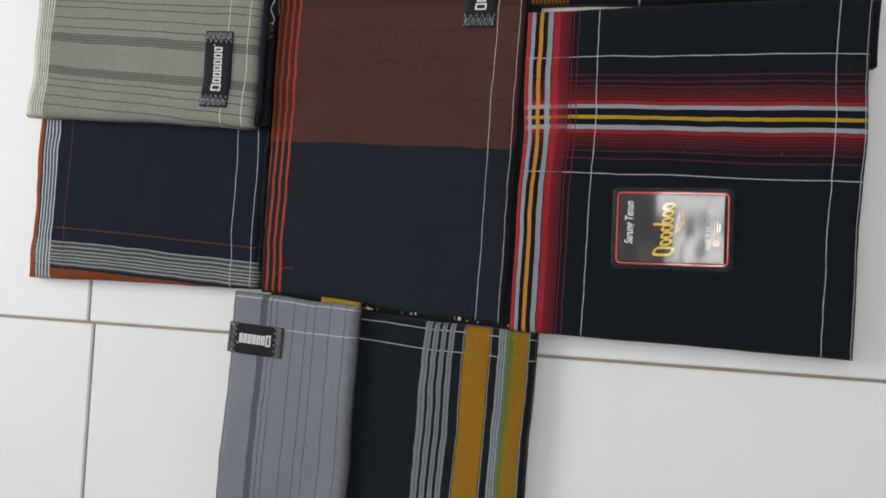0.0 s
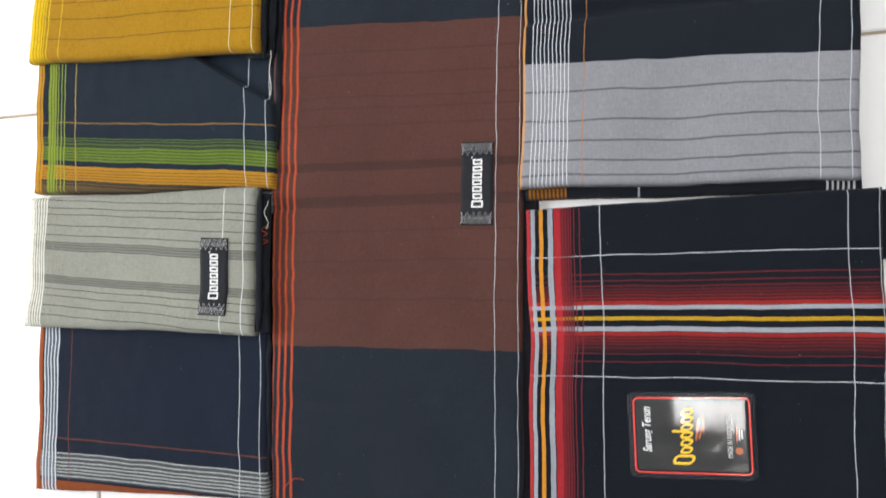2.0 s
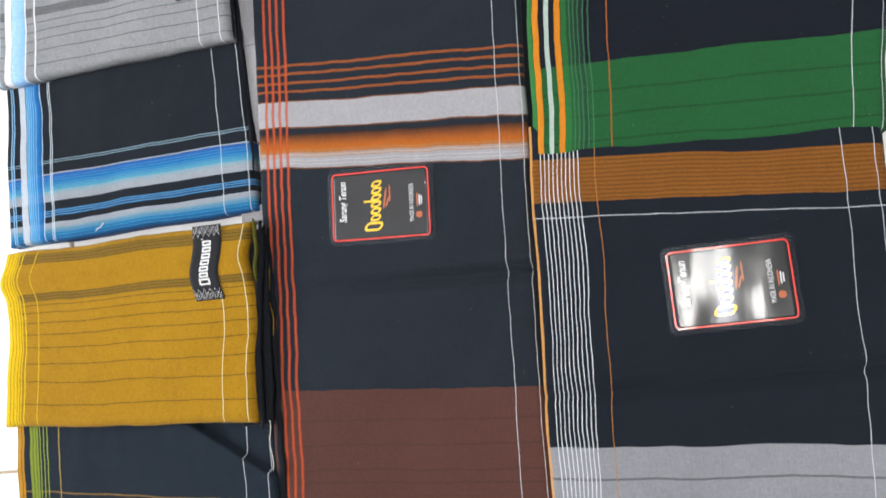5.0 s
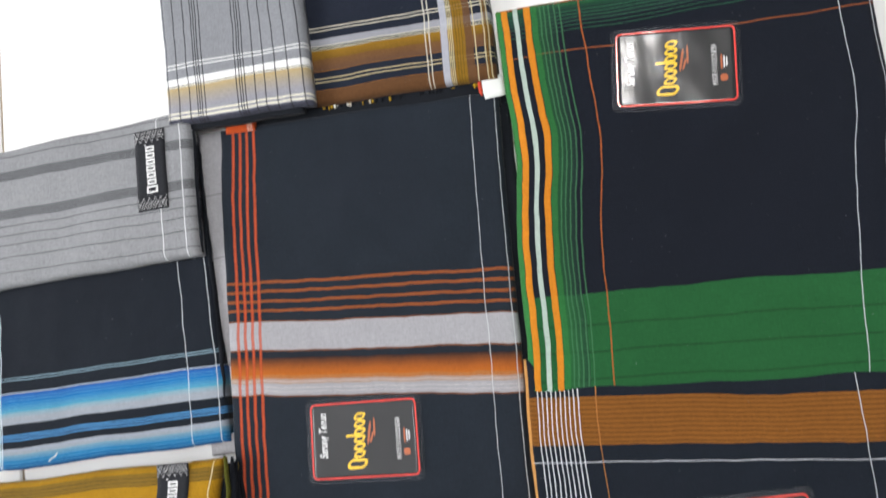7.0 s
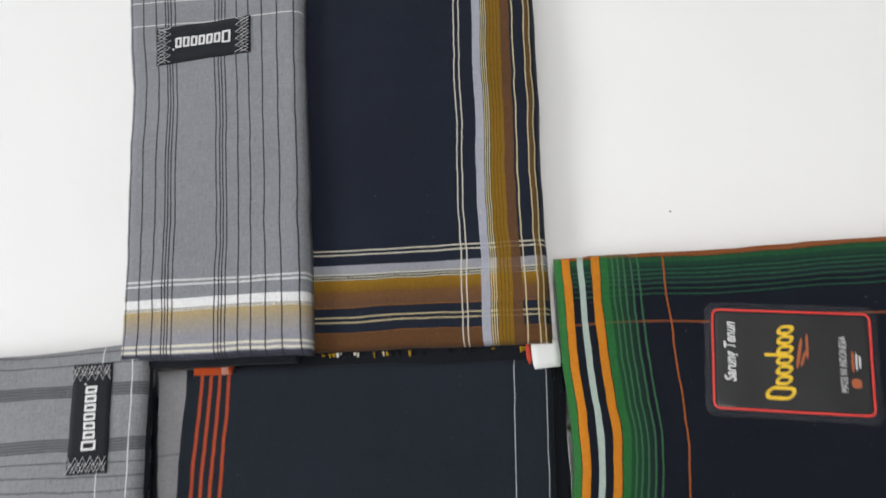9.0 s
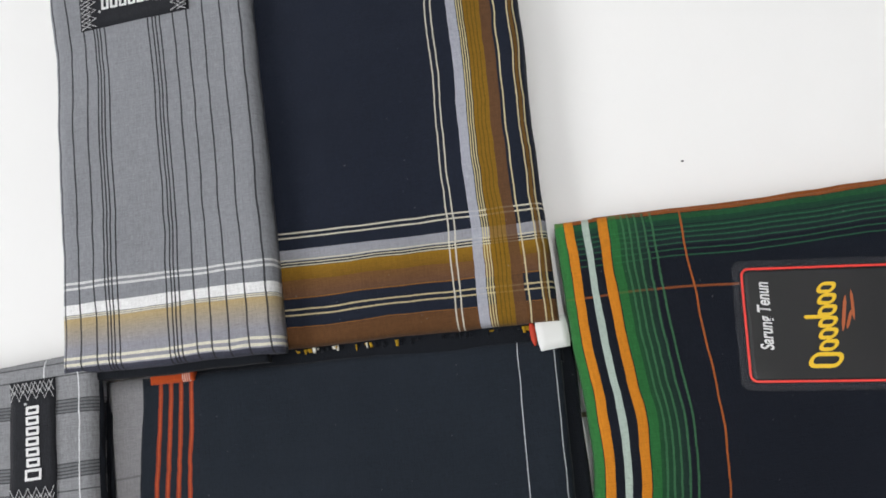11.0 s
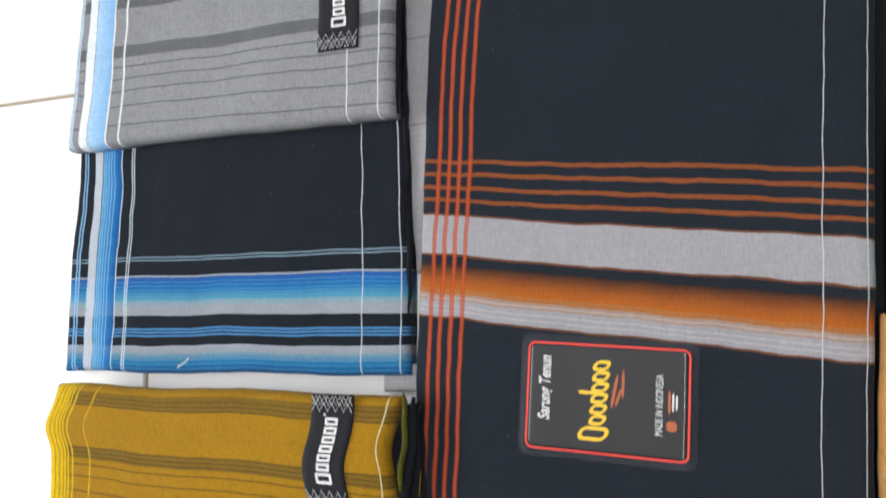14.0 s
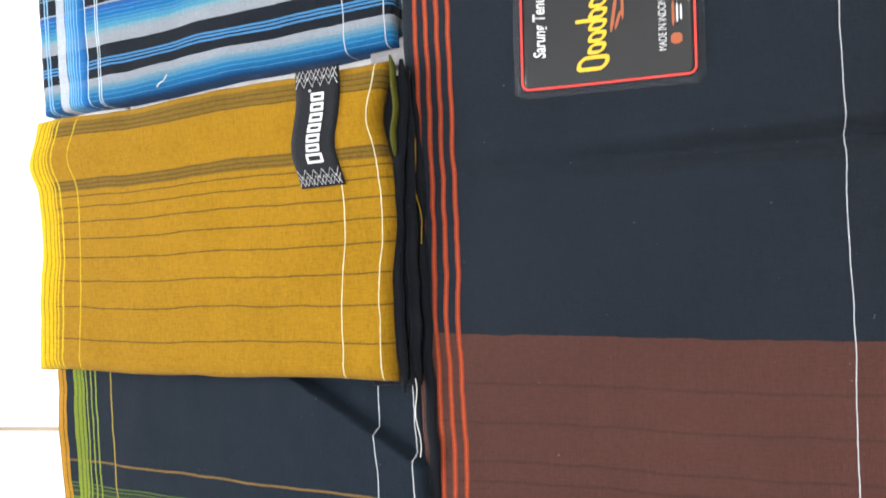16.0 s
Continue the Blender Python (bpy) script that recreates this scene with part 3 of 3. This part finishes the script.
blue = cloth("black_blue_striped_cotton", "151a22",
             v=[(0.0, 0.030, ("0f4f86", "1a6a98")), (0.030, 0.052, ("1a6a98", "6f8f9e")), (0.052, 0.072, ("868f98", "9096a0")), (0.150, 0.172, "8e949c"), (0.172, 0.190, ("8e949c", "6f98a8")), (0.190, 0.218, ("4f90a8", "14689e")), (0.218, 0.250, ("14689e", "22549a")), (0.251, 0.256, "8f99a6")] + u_lines((0.098, 0.107, 0.115), 0.005, "4a86b8") + u_lines((0.297, 0.305), 0.0032, "86a2b0", 0.75) + u_lines((0.200, 0.208, 0.217, 0.228, 0.238, 0.012, 0.024, 0.036), 0.002, "5f95b4", 0.5),
             u=[(0.066, 0.092, "b8c0ca", 0.88), (0.094, 0.135, ("4a93c0", "1f74b4"), 0.85), (0.135, 0.156, ("1f74b4", "12508c"), 0.85)] + u_lines((0.030, 0.039), 0.0045, "86b4dc") + u_lines((0.098, 0.105, 0.113, 0.122, 0.132), 0.0022, "a4cdec", 0.55) + u_lines((0.158,), 0.003, "b9d2e6") + u_lines((0.192, 0.199), 0.003, "c8d4dc") + u_lines((0.886, 0.983), 0.0024, SEAM))
body = Fold(((-.364, .605), (-.114, .606), (-.118, .84), (-.357, .85)), 0.015, 0.0, rim=0.005)
part("body", body.mesh(), blue, s, "black cotton with blue and gray border stripes")
gblue = cloth("gray_blue_edged_cotton", "86878a",
              v=[(0.756, 0.820, "5e6063", 0.75), (0.478, 0.545, "5e6063", 0.7)] + u_lines((0.985, 0.926, 0.425, 0.356, 0.285, 0.196, 0.088), 0.007, "4c4d50") + u_lines((0.758, 0.772, 0.787, 0.802, 0.817, 0.482, 0.497, 0.511, 0.526, 0.541), 0.0055, "3f4043"),
              u=[(0.050, 0.078, "e4e8ec", 0.9), (0.080, 0.14, ("a6cbea", "7fb2e0"), 0.9)] + u_lines((0.016, 0.024), 0.005, "b4cfe6") + u_lines((0.144,), 0.005, "e6ecf2") + u_lines((0.187,), 0.006, "e0e4e6") + u_lines((0.876, 0.962), 0.0029, "dfe0e2"), tilt=0.06, slub=0.42)
flap = Fold(((-.360, .753), (-.1185, .753), (-.1170, .874), (-.353, .871)), 0.027, 0.015, rim=0.006, amp=0.0018)
part("flap", flap.mesh(), gblue, s, "gray striped flap with light blue edge")
cord("loose_thread", [(-.2695 + 0.0016 * k, .6085 + 0.0011 * k + 0.0006 * math.sin(k * 1.5), 0.0158) for k in range(6)], 0.0004, THREAD_WHITE, s, "short white thread end")
for x1, y0, y1, z in ((-.1180, .755, .845, .021), (-.1185, .753, .846, .0175), (-.1160, .62, .75, .0095)):
    part("folded_layer", Fold(((-.14, y0), (x1, y0), (x1 + .002, y1), (-.14, y1)), z, z - 0.003, rim=0.002, amp=0.002).mesh(), BLACK_CLOTH, s, "dark inner layer")
fold_lip(s, .756, .868, lambda f: -.1190 + .001 * f, .0205, BLACK_CLOTH, wide=.0024, seed=8.0)
fold_lip(s, .640, .862, lambda f: -.1135 - .0065 * f, .0120, BLACK_CLOTH, wide=.0018, seed=9.0)
woven_label(s, flap, -0.1533, 0.8285, 89.5, long=0.067, wide=0.0265)

# long brown and black sarong, opened out
s = thing("unfolded_sarong", 0.0, 0.44, 0, "long black and brown sarong opened out with orange edge stripes", "sarong")
BR, BRD = "4f322c", "3e2a27"
long_cloth = cloth("black_brown_orange_cotton", "1d232b",
                   v=[(0.170, 0.507, BR), (0.315, 0.326, BRD, 0.7), (0.353, 0.362, BRD, 0.8), (0.7285, 0.739, "96959a"), (0.739, 0.7435, "9a8478"), (0.7435, 0.747, "a06638"), (0.747, 0.752, ("a85c1c", "9a5420")), (0.752, 0.764, ("9a5420", "241f20")), (0.771, 0.7975, "9a999d"), (0.7695, 0.771, "6a4028"), (0.7975, 0.7988, "6a4028"), (0.7272, 0.7285, "6a4028")]
                   + u_lines((0.809, 0.8182, 0.8278, 0.8368), 0.0028, "8c4c24", 0.8) + u_lines((0.478, 0.454, 0.430, 0.418, 0.40, 0.29, 0.259, 0.219), 0.0018, BRD, 0.5) + u_lines((0.732, 0.7355, 0.741), 0.0007, "b9b4b0", 0.6),
                   u=u_lines((0.016, 0.043, 0.070, 0.098), 0.0115, "a04022", 0.72) + u_lines((0.016, 0.043, 0.070, 0.098), 0.003, "cc6238", 0.5) + u_lines((0.900, 0.985), 0.0022, SEAM), wander=0.003, lean=0.055)
mid = Fold(((-.119, .041), (.097, .026), (.1325, .842), (-.0995, .856)), 0.012, 0.0, rim=0.004, bow=(-.006, -.005), amp=0.0012, skew=0.0105,
           creases=((0.611, 0.0065, 0.0080, 0.018, 1), (0.622, 0.008, -0.0042, 0.018, 1), (0.600, 0.008, -0.0016, 0.018, 1), (0.574, 0.007, 0.0016, 0.0), (0.356, 0.006, 0.0018, 0.0), (0.320, 0.006, 0.0018, 0.01), (0.245, 0.007, 0.0020, 0.0), (0.115, 0.006, 0.0010, 0.02), (0.935, 0.004, 0.0008, 0.0), (0.44, 0.01, 0.001, 0.01)))
part("body", mid.mesh(), long_cloth, s, "black and brown cotton with orange stripes")
pale = cloth("pale_gray_cotton", "9a999c", v=u_lines((0.72, 0.45), 0.006, "7a797c"))
part("folded_layer", Fold(((-.112, .664), (-.09, .668), (-.08, .857), (-.1225, .857)), 0.009, 0.0, rim=0.003, amp=0.002, bow=(-.003, 0.0)).mesh(), pale, s, "pale gray turned-under edge")
hem = cloth("orange_hem_cotton", "b0481e", u=u_lines((0.75, 0.80, 0.85, 0.9), 0.02, "d9cfc8"))
part("folded_layer", Fold(((-.093, .851), (-.067, .850), (-.067, .8570), (-.093, .8585)), 0.0135, 0.0, rim=0.002).mesh(), hem, s, "orange hem end")
part("folded_layer", Fold(((.08, .030), (.105, .029), (.139, .840), (.11, .840)), 0.006, 0.0, rim=0.002).mesh(), BLACK_CLOTH, s, "dark turned-under edge")
part("folded_layer", Fold(((-.085, .836), (.133, .830), (.134, .872), (-.085, .880)), 0.0095, 0.0, rim=0.002).mesh(), BLACK_CLOTH, s, "dark upper end")
woven_label(s, mid, 0.0670, 0.305, 87.7, long=0.068, wide=0.0268)
cord("loose_thread", [(-.105 + 0.018 * f, .055 + 0.006 * math.sin(f * 2.6) + 0.004 * f, 0.0145 + 0.002 * math.sin(f * 3)) for f in [k / 9 for k in range(10)]], 0.00025, THREAD_RED, s, "loose rust thread")
tag_thing = thing("paper_tag", 0.126, 0.843, 0.012, "small white paper tag with a red edge tucked between cloths", "tag")
bm = bmesh.new()
flat_grid(bm, local_frame(0.1295, 0.8450, 2), 0.0165, 0.0165, 4, 4, 0.0012, mid.over, r=0.0006, thick=0.0008)
part("paper", bm, PAPER, tag_thing)
bm = bmesh.new()
flat_grid(bm, local_frame(0.1195, 0.8462, 2), 0.003, 0.013, 2, 4, 0.0014, mid.over, r=0.001, thick=0.0008)
part("red_edge", bm, RED_PAPER, tag_thing, "red printed edge")

part("folded_layer", Fold(((-.132, .596), (-.108, .597), (-.108, .612), (-.132, .612)), 0.006, 0.0, rim=0.002).mesh(), pale, s, "pale gray turned-under corner")

# red striped
s = thing("folded_sarong", 0.235, 0.15, 0, "folded black sarong with red, gray and yellow plaid stripes", "sarong", PACK)
RED, PALE = "8c2523", "92969d"
plaid = cloth("black_red_plaid_cotton", "0e131b",
              v=[(0.699, 0.709, RED), (0.709, 0.760, (RED, "1c161b"), 0.6), (0.760, 0.790, "1c161b", 0.5), (0.611, 0.620, RED), (0.560, 0.611, ("1c161b", RED), 0.6), (0.686, 0.698, PALE), (0.654, 0.665, "b08a1c"), (0.622, 0.636, PALE)]
              + u_lines((0.730, 0.741, 0.753, 0.768, 0.787), 0.004, "5c2026", 0.75) + u_lines((0.588, 0.572, 0.557, 0.534), 0.004, "5c2026", 0.75) + u_lines((0.713, 0.722, 0.731, 0.740, 0.749, 0.606, 0.598, 0.589, 0.580, 0.571), 0.0034, "1a151a", 0.75) + u_lines((0.843, 0.490), 0.0024, SEAM),
              u=[(0.0, 0.013, "a82c30", 0.85), (0.015, 0.027, PALE, 0.9), (0.040, 0.052, "c8862a", 0.9), (0.067, 0.083, PALE, 0.9), (0.086, 0.106, "a2282e", 0.85), (0.106, 0.140, ("8a2228", "24161b"), 0.6)]
              + u_lines((0.113, 0.122, 0.130, 0.137, 0.147, 0.164), 0.0035, "6e2228", 0.8) + u_lines((0.226, 0.910, 0.99), 0.0022, SEAM), tilt=0.014)
red = Fold(((.104, .022), (.356, .0165), (.363, .2850), (.107, .2810)), 0.018, 0.0, rim=0.005, amp=0.0012, kinks=((0.6, 0.12, 0.002),), creases=((0.49, 0.008, 0.001, 0.02), (0.75, 0.006, 0.0008, 0)))
part("body", red.mesh(), plaid, s, "black cotton with red and gray plaid border")
part("folded_layer", Fold(((.30, .236), (.3675, .234), (.369, .284), (.32, .283)), 0.012, 0.0, rim=0.003).mesh(), BLACK_CLOTH, s, "dark inner layer")

# gray and brown striped
s = thing("folded_sarong", 0.235, 0.46, 0, "folded black and gray sarong with white lines and a brown band", "sarong", PACK)
gb = cloth("black_gray_brown_cotton", "151a22",
           v=[(0.0, 0.290, "85868b"), (0.822, 0.921, "7a4c1c")] + u_lines((0.024, 0.058, 0.104, 0.153, 0.223), 0.005, "55565b") + u_lines((0.788,), 0.0021, "b4b7bc") + u_lines([0.828 + 0.0095 * k for k in range(10)], 0.003, "5c3814", 0.8),
           u=[(0.0, 0.010, "c08a4c", 0.8)] + u_lines([0.036 + 0.0128 * k for k in range(10)], 0.0023, "dcdee2", 0.9) + u_lines((0.2,), 0.0024, "a8703a", 0.85) + u_lines((0.887, 0.972), 0.0020, SEAM))
gbf = Fold(((.103, .298), (.349, .291), (.363, .609), (.122, .637)), 0.024, 0.004, rim=0.005, amp=0.0018, creases=((0.42, 0.012, 0.0058, 0.05), (0.455, 0.02, -0.0025, 0.05)))
part("body", gbf.mesh(), gb, s, "black and gray cotton with white edge lines")
under_c = cloth("black_orange_ended_cotton", "13171d", u=[(0.01, 0.135, "5a3a16", 0.5)] + u_lines([0.018 + 0.0125 * k for k in range(10)], 0.006, "8a5a1c") + u_lines([0.9, 0.915, 0.93, 0.945, 0.96, 0.975], 0.006, "b9b9b9") + u_lines((0.36,), 0.006, "b9b9b9"))
part("folded_layer", Fold(((.106, .2895), (.3515, .2835), (.3515, .33), (.106, .33)), 0.011, 0.0, rim=0.003).mesh(), under_c, s, "dark under layer with striped ends")
part("folded_layer", Fold(((.30, .448), (.358, .447), (.366, .61), (.30, .61)), 0.014, 0.0, rim=0.003).mesh(), BLACK_CLOTH, s, "dark inner layer")

# green striped
s = thing("folded_sarong", 0.255, 0.75, 0, "folded black sarong with a green band and orange edge stripes", "sarong", PACK)
gcl = cloth("black_green_orange_cotton", "11151e",
            v=[(0.0, 0.238, "1e522b"), (0.978, 0.989, "1f4c2e"), (0.990, 1.0, "8a4c1c"), (0.930, 0.978, ("1b2228", "1d4630"), 0.75)] + u_lines((0.912, 0.923, 0.934, 0.944, 0.953, 0.962), 0.0022, "2a5c40", 0.7) + u_lines((0.162, 0.100, 0.034), 0.006, "194222") + u_lines((0.967, 0.958, 0.949, 0.939), 0.0022, "171c22", 0.7) + u_lines((0.858,), 0.004, "7a4426", 0.9),
            u=[(0.0, 0.017, "2f7036", 0.85), (0.0185, 0.0365, "c47a1e", 0.92), (0.0535, 0.067, "a9b8ae", 0.9), (0.084, 0.102, "c47a1e", 0.92), (0.104, 0.121, "2a6834", 0.8), (0.121, 0.175, ("245a30", "1c2a2a"), 0.55)]
            + u_lines((0.131, 0.143, 0.156, 0.171, 0.186), 0.004, "3c6a48", 0.7) + u_lines((0.241,), 0.0036, "9c5426", 0.9) + u_lines((0.908, 0.985), 0.0022, SEAM))
grn = Fold(((.123, .6105), (.366, .594), (.405, .886), (.140, .900)), 0.025, 0.0, rim=0.006, amp=0.002, kinks=((0.62, 0.16, 0.006),))
part("body", grn.mesh(), gcl, s, "black cotton with green band and orange stripes")
edge_c = cloth("rust_edge_cotton", "8a4c1e")
part("folded_layer", Fold(((.16, .872), (.404, .862), (.4065, .8890), (.16, .9010)), 0.017, 0.013, rim=0.0018).mesh(), edge_c, s, "rust edge of an inner layer")
part("folded_layer", Fold(((.13, .63), (.366, .615), (.4075, .883), (.15, .892)), 0.010, 0.0, rim=0.003).mesh(), BLACK_CLOTH, s, "dark under layer")

# striped gray over black and mustard
s = thing("folded_sarong", 0.0, 0.97, 0, "folded black sarong with mustard plaid border and a gray striped flap", "sarong", PACK)
mp = cloth("black_mustard_plaid_cotton", "1a1f2b",
           v=[(0.0, 0.040, "5a3c22"), (0.104, 0.142, ("5a4030", "6a4a28")), (0.142, 0.172, ("6e5018", "86641a")), (0.184, 0.210, "8c8d94")] + u_lines((0.237, 0.248), 0.0036, "c8c2b0") + u_lines((0.068, 0.080), 0.0036, "b9aa84") + u_lines((0.174, 0.180, 0.187), 0.0026, "c4bda6") + u_lines((0.042, 0.104), 0.0024, "8a5c24", 0.7),
           u=[(0.849, 0.869, "a0a2ac", 0.9), (0.885, 0.918, "7c5c16", 0.92), (0.918, 0.940, "5c4028", 0.9)] + u_lines((0.804, 0.816), 0.0030, "c4bfb0", 0.9) + u_lines((0.872, 0.877, 0.882), 0.0024, "c4b78a") + u_lines((0.893, 0.901, 0.909), 0.002, "5a4414") + u_lines((0.947, 0.975, 0.988), 0.0030, "c4b792", 0.9) + [(0.978, 0.985, "6a4c1c")])
body = Fold(((-.130, .865), (.134, .8505), (.146, 1.105), (-.13, 1.12)), 0.018, 0.0, rim=0.006)
part("body", body.mesh(), mp, s, "black cotton with mustard plaid border")
tg = cloth("gray_black_lined_cotton", "84868b",
           v=[(0.0, 0.012, "3a3b48"), (0.085, 0.114, ("9c9282", "b09a6c")), (0.050, 0.085, ("8e8e96", "9c9282")), (0.123, 0.145, "e2e2e2"), (0.012, 0.050, "8e8e96")] + u_lines((0.178, 0.189), 0.005, "d2d2d2") + u_lines((0.018, 0.031), 0.006, "ddd8c4") + u_lines((0.116, 0.120), 0.0024, "d8d0b8", 0.8) + u_lines((0.895, 0.965), 0.003, "d5d5d5"),
           u=u_lines((0.027, 0.100, 0.174, 0.639, 0.707, 0.783, 0.867, 0.960), 0.0078, "26272b", 0.9) + u_lines((0.228, 0.244, 0.260, 0.284, 0.513, 0.536, 0.552, 0.572), 0.0072, "202125", 0.92))
flap = Fold(((-.135, .862), (-.0105, .8555), (-.012, 1.118), (-.1405, 1.126)), 0.030, 0.018, rim=0.006, amp=0.0014, bow=(.003, 0.0))
part("flap", flap.mesh(), tg, s, "gray flap with black lines and tan end")
part("folded_layer", Fold(((-.132, .8575), (-.02, .8520), (-.02, .88), (-.132, .88)), 0.0235, 0.018, rim=0.002).mesh(), BLACK_CLOTH, s, "dark inner layer")
woven_label(s, flap, -0.0815, 1.0787, 180, long=0.068, wide=0.0285)
frayed_edge("frayed_edge", s, (-.01, .8575), (.130, .8500), 0.010, (THREAD_MUSTARD, BLACK_CLOTH, BLACK_CLOTH), 4, 90)
frayed_edge("frayed_edge", s, (-.005, .8575), (.06, .8540), 0.010, (THREAD_WHITE,), 14, 7)

# gray over dark green with mustard bands
s = thing("folded_sarong", -0.01, -0.09, 0, "folded dark green sarong with mustard bands and a gray striped flap", "sarong", PACK)
dg = cloth("dark_green_mustard_cotton", "141b1e",
           v=u_lines((0.905, 0.975), 0.0024, SEAM),
           u=[(0.647, 0.668, "7d8283", 0.9), (0.676, 0.693, "7d8283", 0.9), (0.703, 0.718, "7d8283", 0.9), (0.728, 0.746, "7d8283", 0.9), (0.781, 0.861, "93691a", 0.96), (0.888, 0.911, "8d9294", 0.9), (0.911, 0.920, "5c7460", 0.9), (0.920, 0.942, ("5c6a2a", "85701e"), 0.94), (0.942, 0.979, "8a661c", 0.95)]
           + u_lines((0.777, 0.865), 0.003, "8a8d8e") + u_lines((0.658, 0.685, 0.711, 0.737, 0.896, 0.904), 0.003, "40474a", 0.8) + u_lines((0.981,), 0.003, "8a8d8e"))
body = Fold(((-.143, -.21), (.117, -.215), (.126, .021), (-.134, .034)), 0.017, 0.0, rim=0.005)
part("body", body.mesh(), dg, s, "dark green cotton with gray and mustard stripes")
bg = cloth("blue_gray_lined_cotton", "7c7f86",
           v=u_lines((0.89, 0.985), 0.0032, SEAM),
           u=[(0.236, 0.288, "5c5e64", 0.8), (0.0, 0.03, "54565c", 0.8)] + u_lines((0.365, 0.502, 0.605, 0.674, 0.794, 0.915), 0.007, "4a4c52") + u_lines((0.240, 0.254, 0.269, 0.284, 0.322), 0.006, "3c3e44"))
flap = Fold(((-.146, -.21), (-.0285, -.205), (-.021, .034), (-.136, .041)), 0.028, 0.017, rim=0.006, amp=0.0016)
part("flap", flap.mesh(), bg, s, "blue-gray striped flap")
part("folded_layer", Fold(((-.110, .012), (.112, .004), (.116, .060), (-.112, .068)), 0.0075, 0.0, rim=0.002).mesh(), BLACK_CLOTH, s, "dark inner layer")
woven_label(s, flap, -0.1120, 0.0003, 176.5, long=0.050, wide=0.0258)
frayed_edge("frayed_edge", s, (.128, .0235), (-.12, .0375), 0.013, (THREAD_MUSTARD, THREAD_WHITE, BLACK_CLOTH), 9, 36)

part("folded_layer", Fold(((-.058, .020), (-.024, .018), (-.022, .037), (-.058, .040)), 0.0195, 0.014, rim=0.002).mesh(), THREAD_MUSTARD, s, "mustard inner layer")

# ---- stickers ----
sticker(red, ((.1815, .076), (.2725, .076), (.2695, .1405), (.1805, .139)), "glossy black sticker with red border on the red plaid sarong")
sticker(gbf, ((.206, .469), (.295, .469), (.296, .532), (.206, .531)), "glossy black sticker with red border on the gray banded sarong")
sticker(mid, ((-.051, .566), (.0375, .5615), (.042, .624), (-.047, .6295)), "glossy black sticker with red border on the opened sarong")
sticker(grn, ((.2145, .8015), (.3005, .791), (.3105, .851), (.221, .8645)), "glossy black sticker with red border on the green banded sarong")

# ---- crumb on the floor ----
bm = bmesh.new()
bmesh.ops.create_icosphere(bm, subdivisions=2, radius=0.0006)
for p in bm.verts:
    p.co = Vector((0.2145, 0.9275, 0.0004)) + Vector((p.co.x * 1.3, p.co.y * 0.8, p.co.z * 0.7)) * (1 + 0.5 * noise.noise(p.co * 900))
tagged(part("crumb", bm, BLACK_CLOTH, None), "tiny dark crumb lying on the white tiles", "crumb")

# ---- floor tiles ----
T = 0.4
bm = bmesh.new()
box(bm, -T / 2 + 0.0013, T / 2 - 0.0013, -T / 2 + 0.0013, T / 2 - 0.0013, -0.008, 0.0, 0.0012)
tile_mesh = bpy.data.meshes.new("tile")
bm.to_mesh(tile_mesh)
bm.free()
tile_mesh.materials.append(TILE)
rng = random.Random(5)
for i in range(-5, 6):
    for j in range(-4, 8):
        ob = new("tile", tile_mesh)
        ob.parent = floor
        ob.location = (-0.298 - 0.0065 * (j + 0.5) + T * (i + 0.5), 0.002 + T * (j + 0.5), 0)
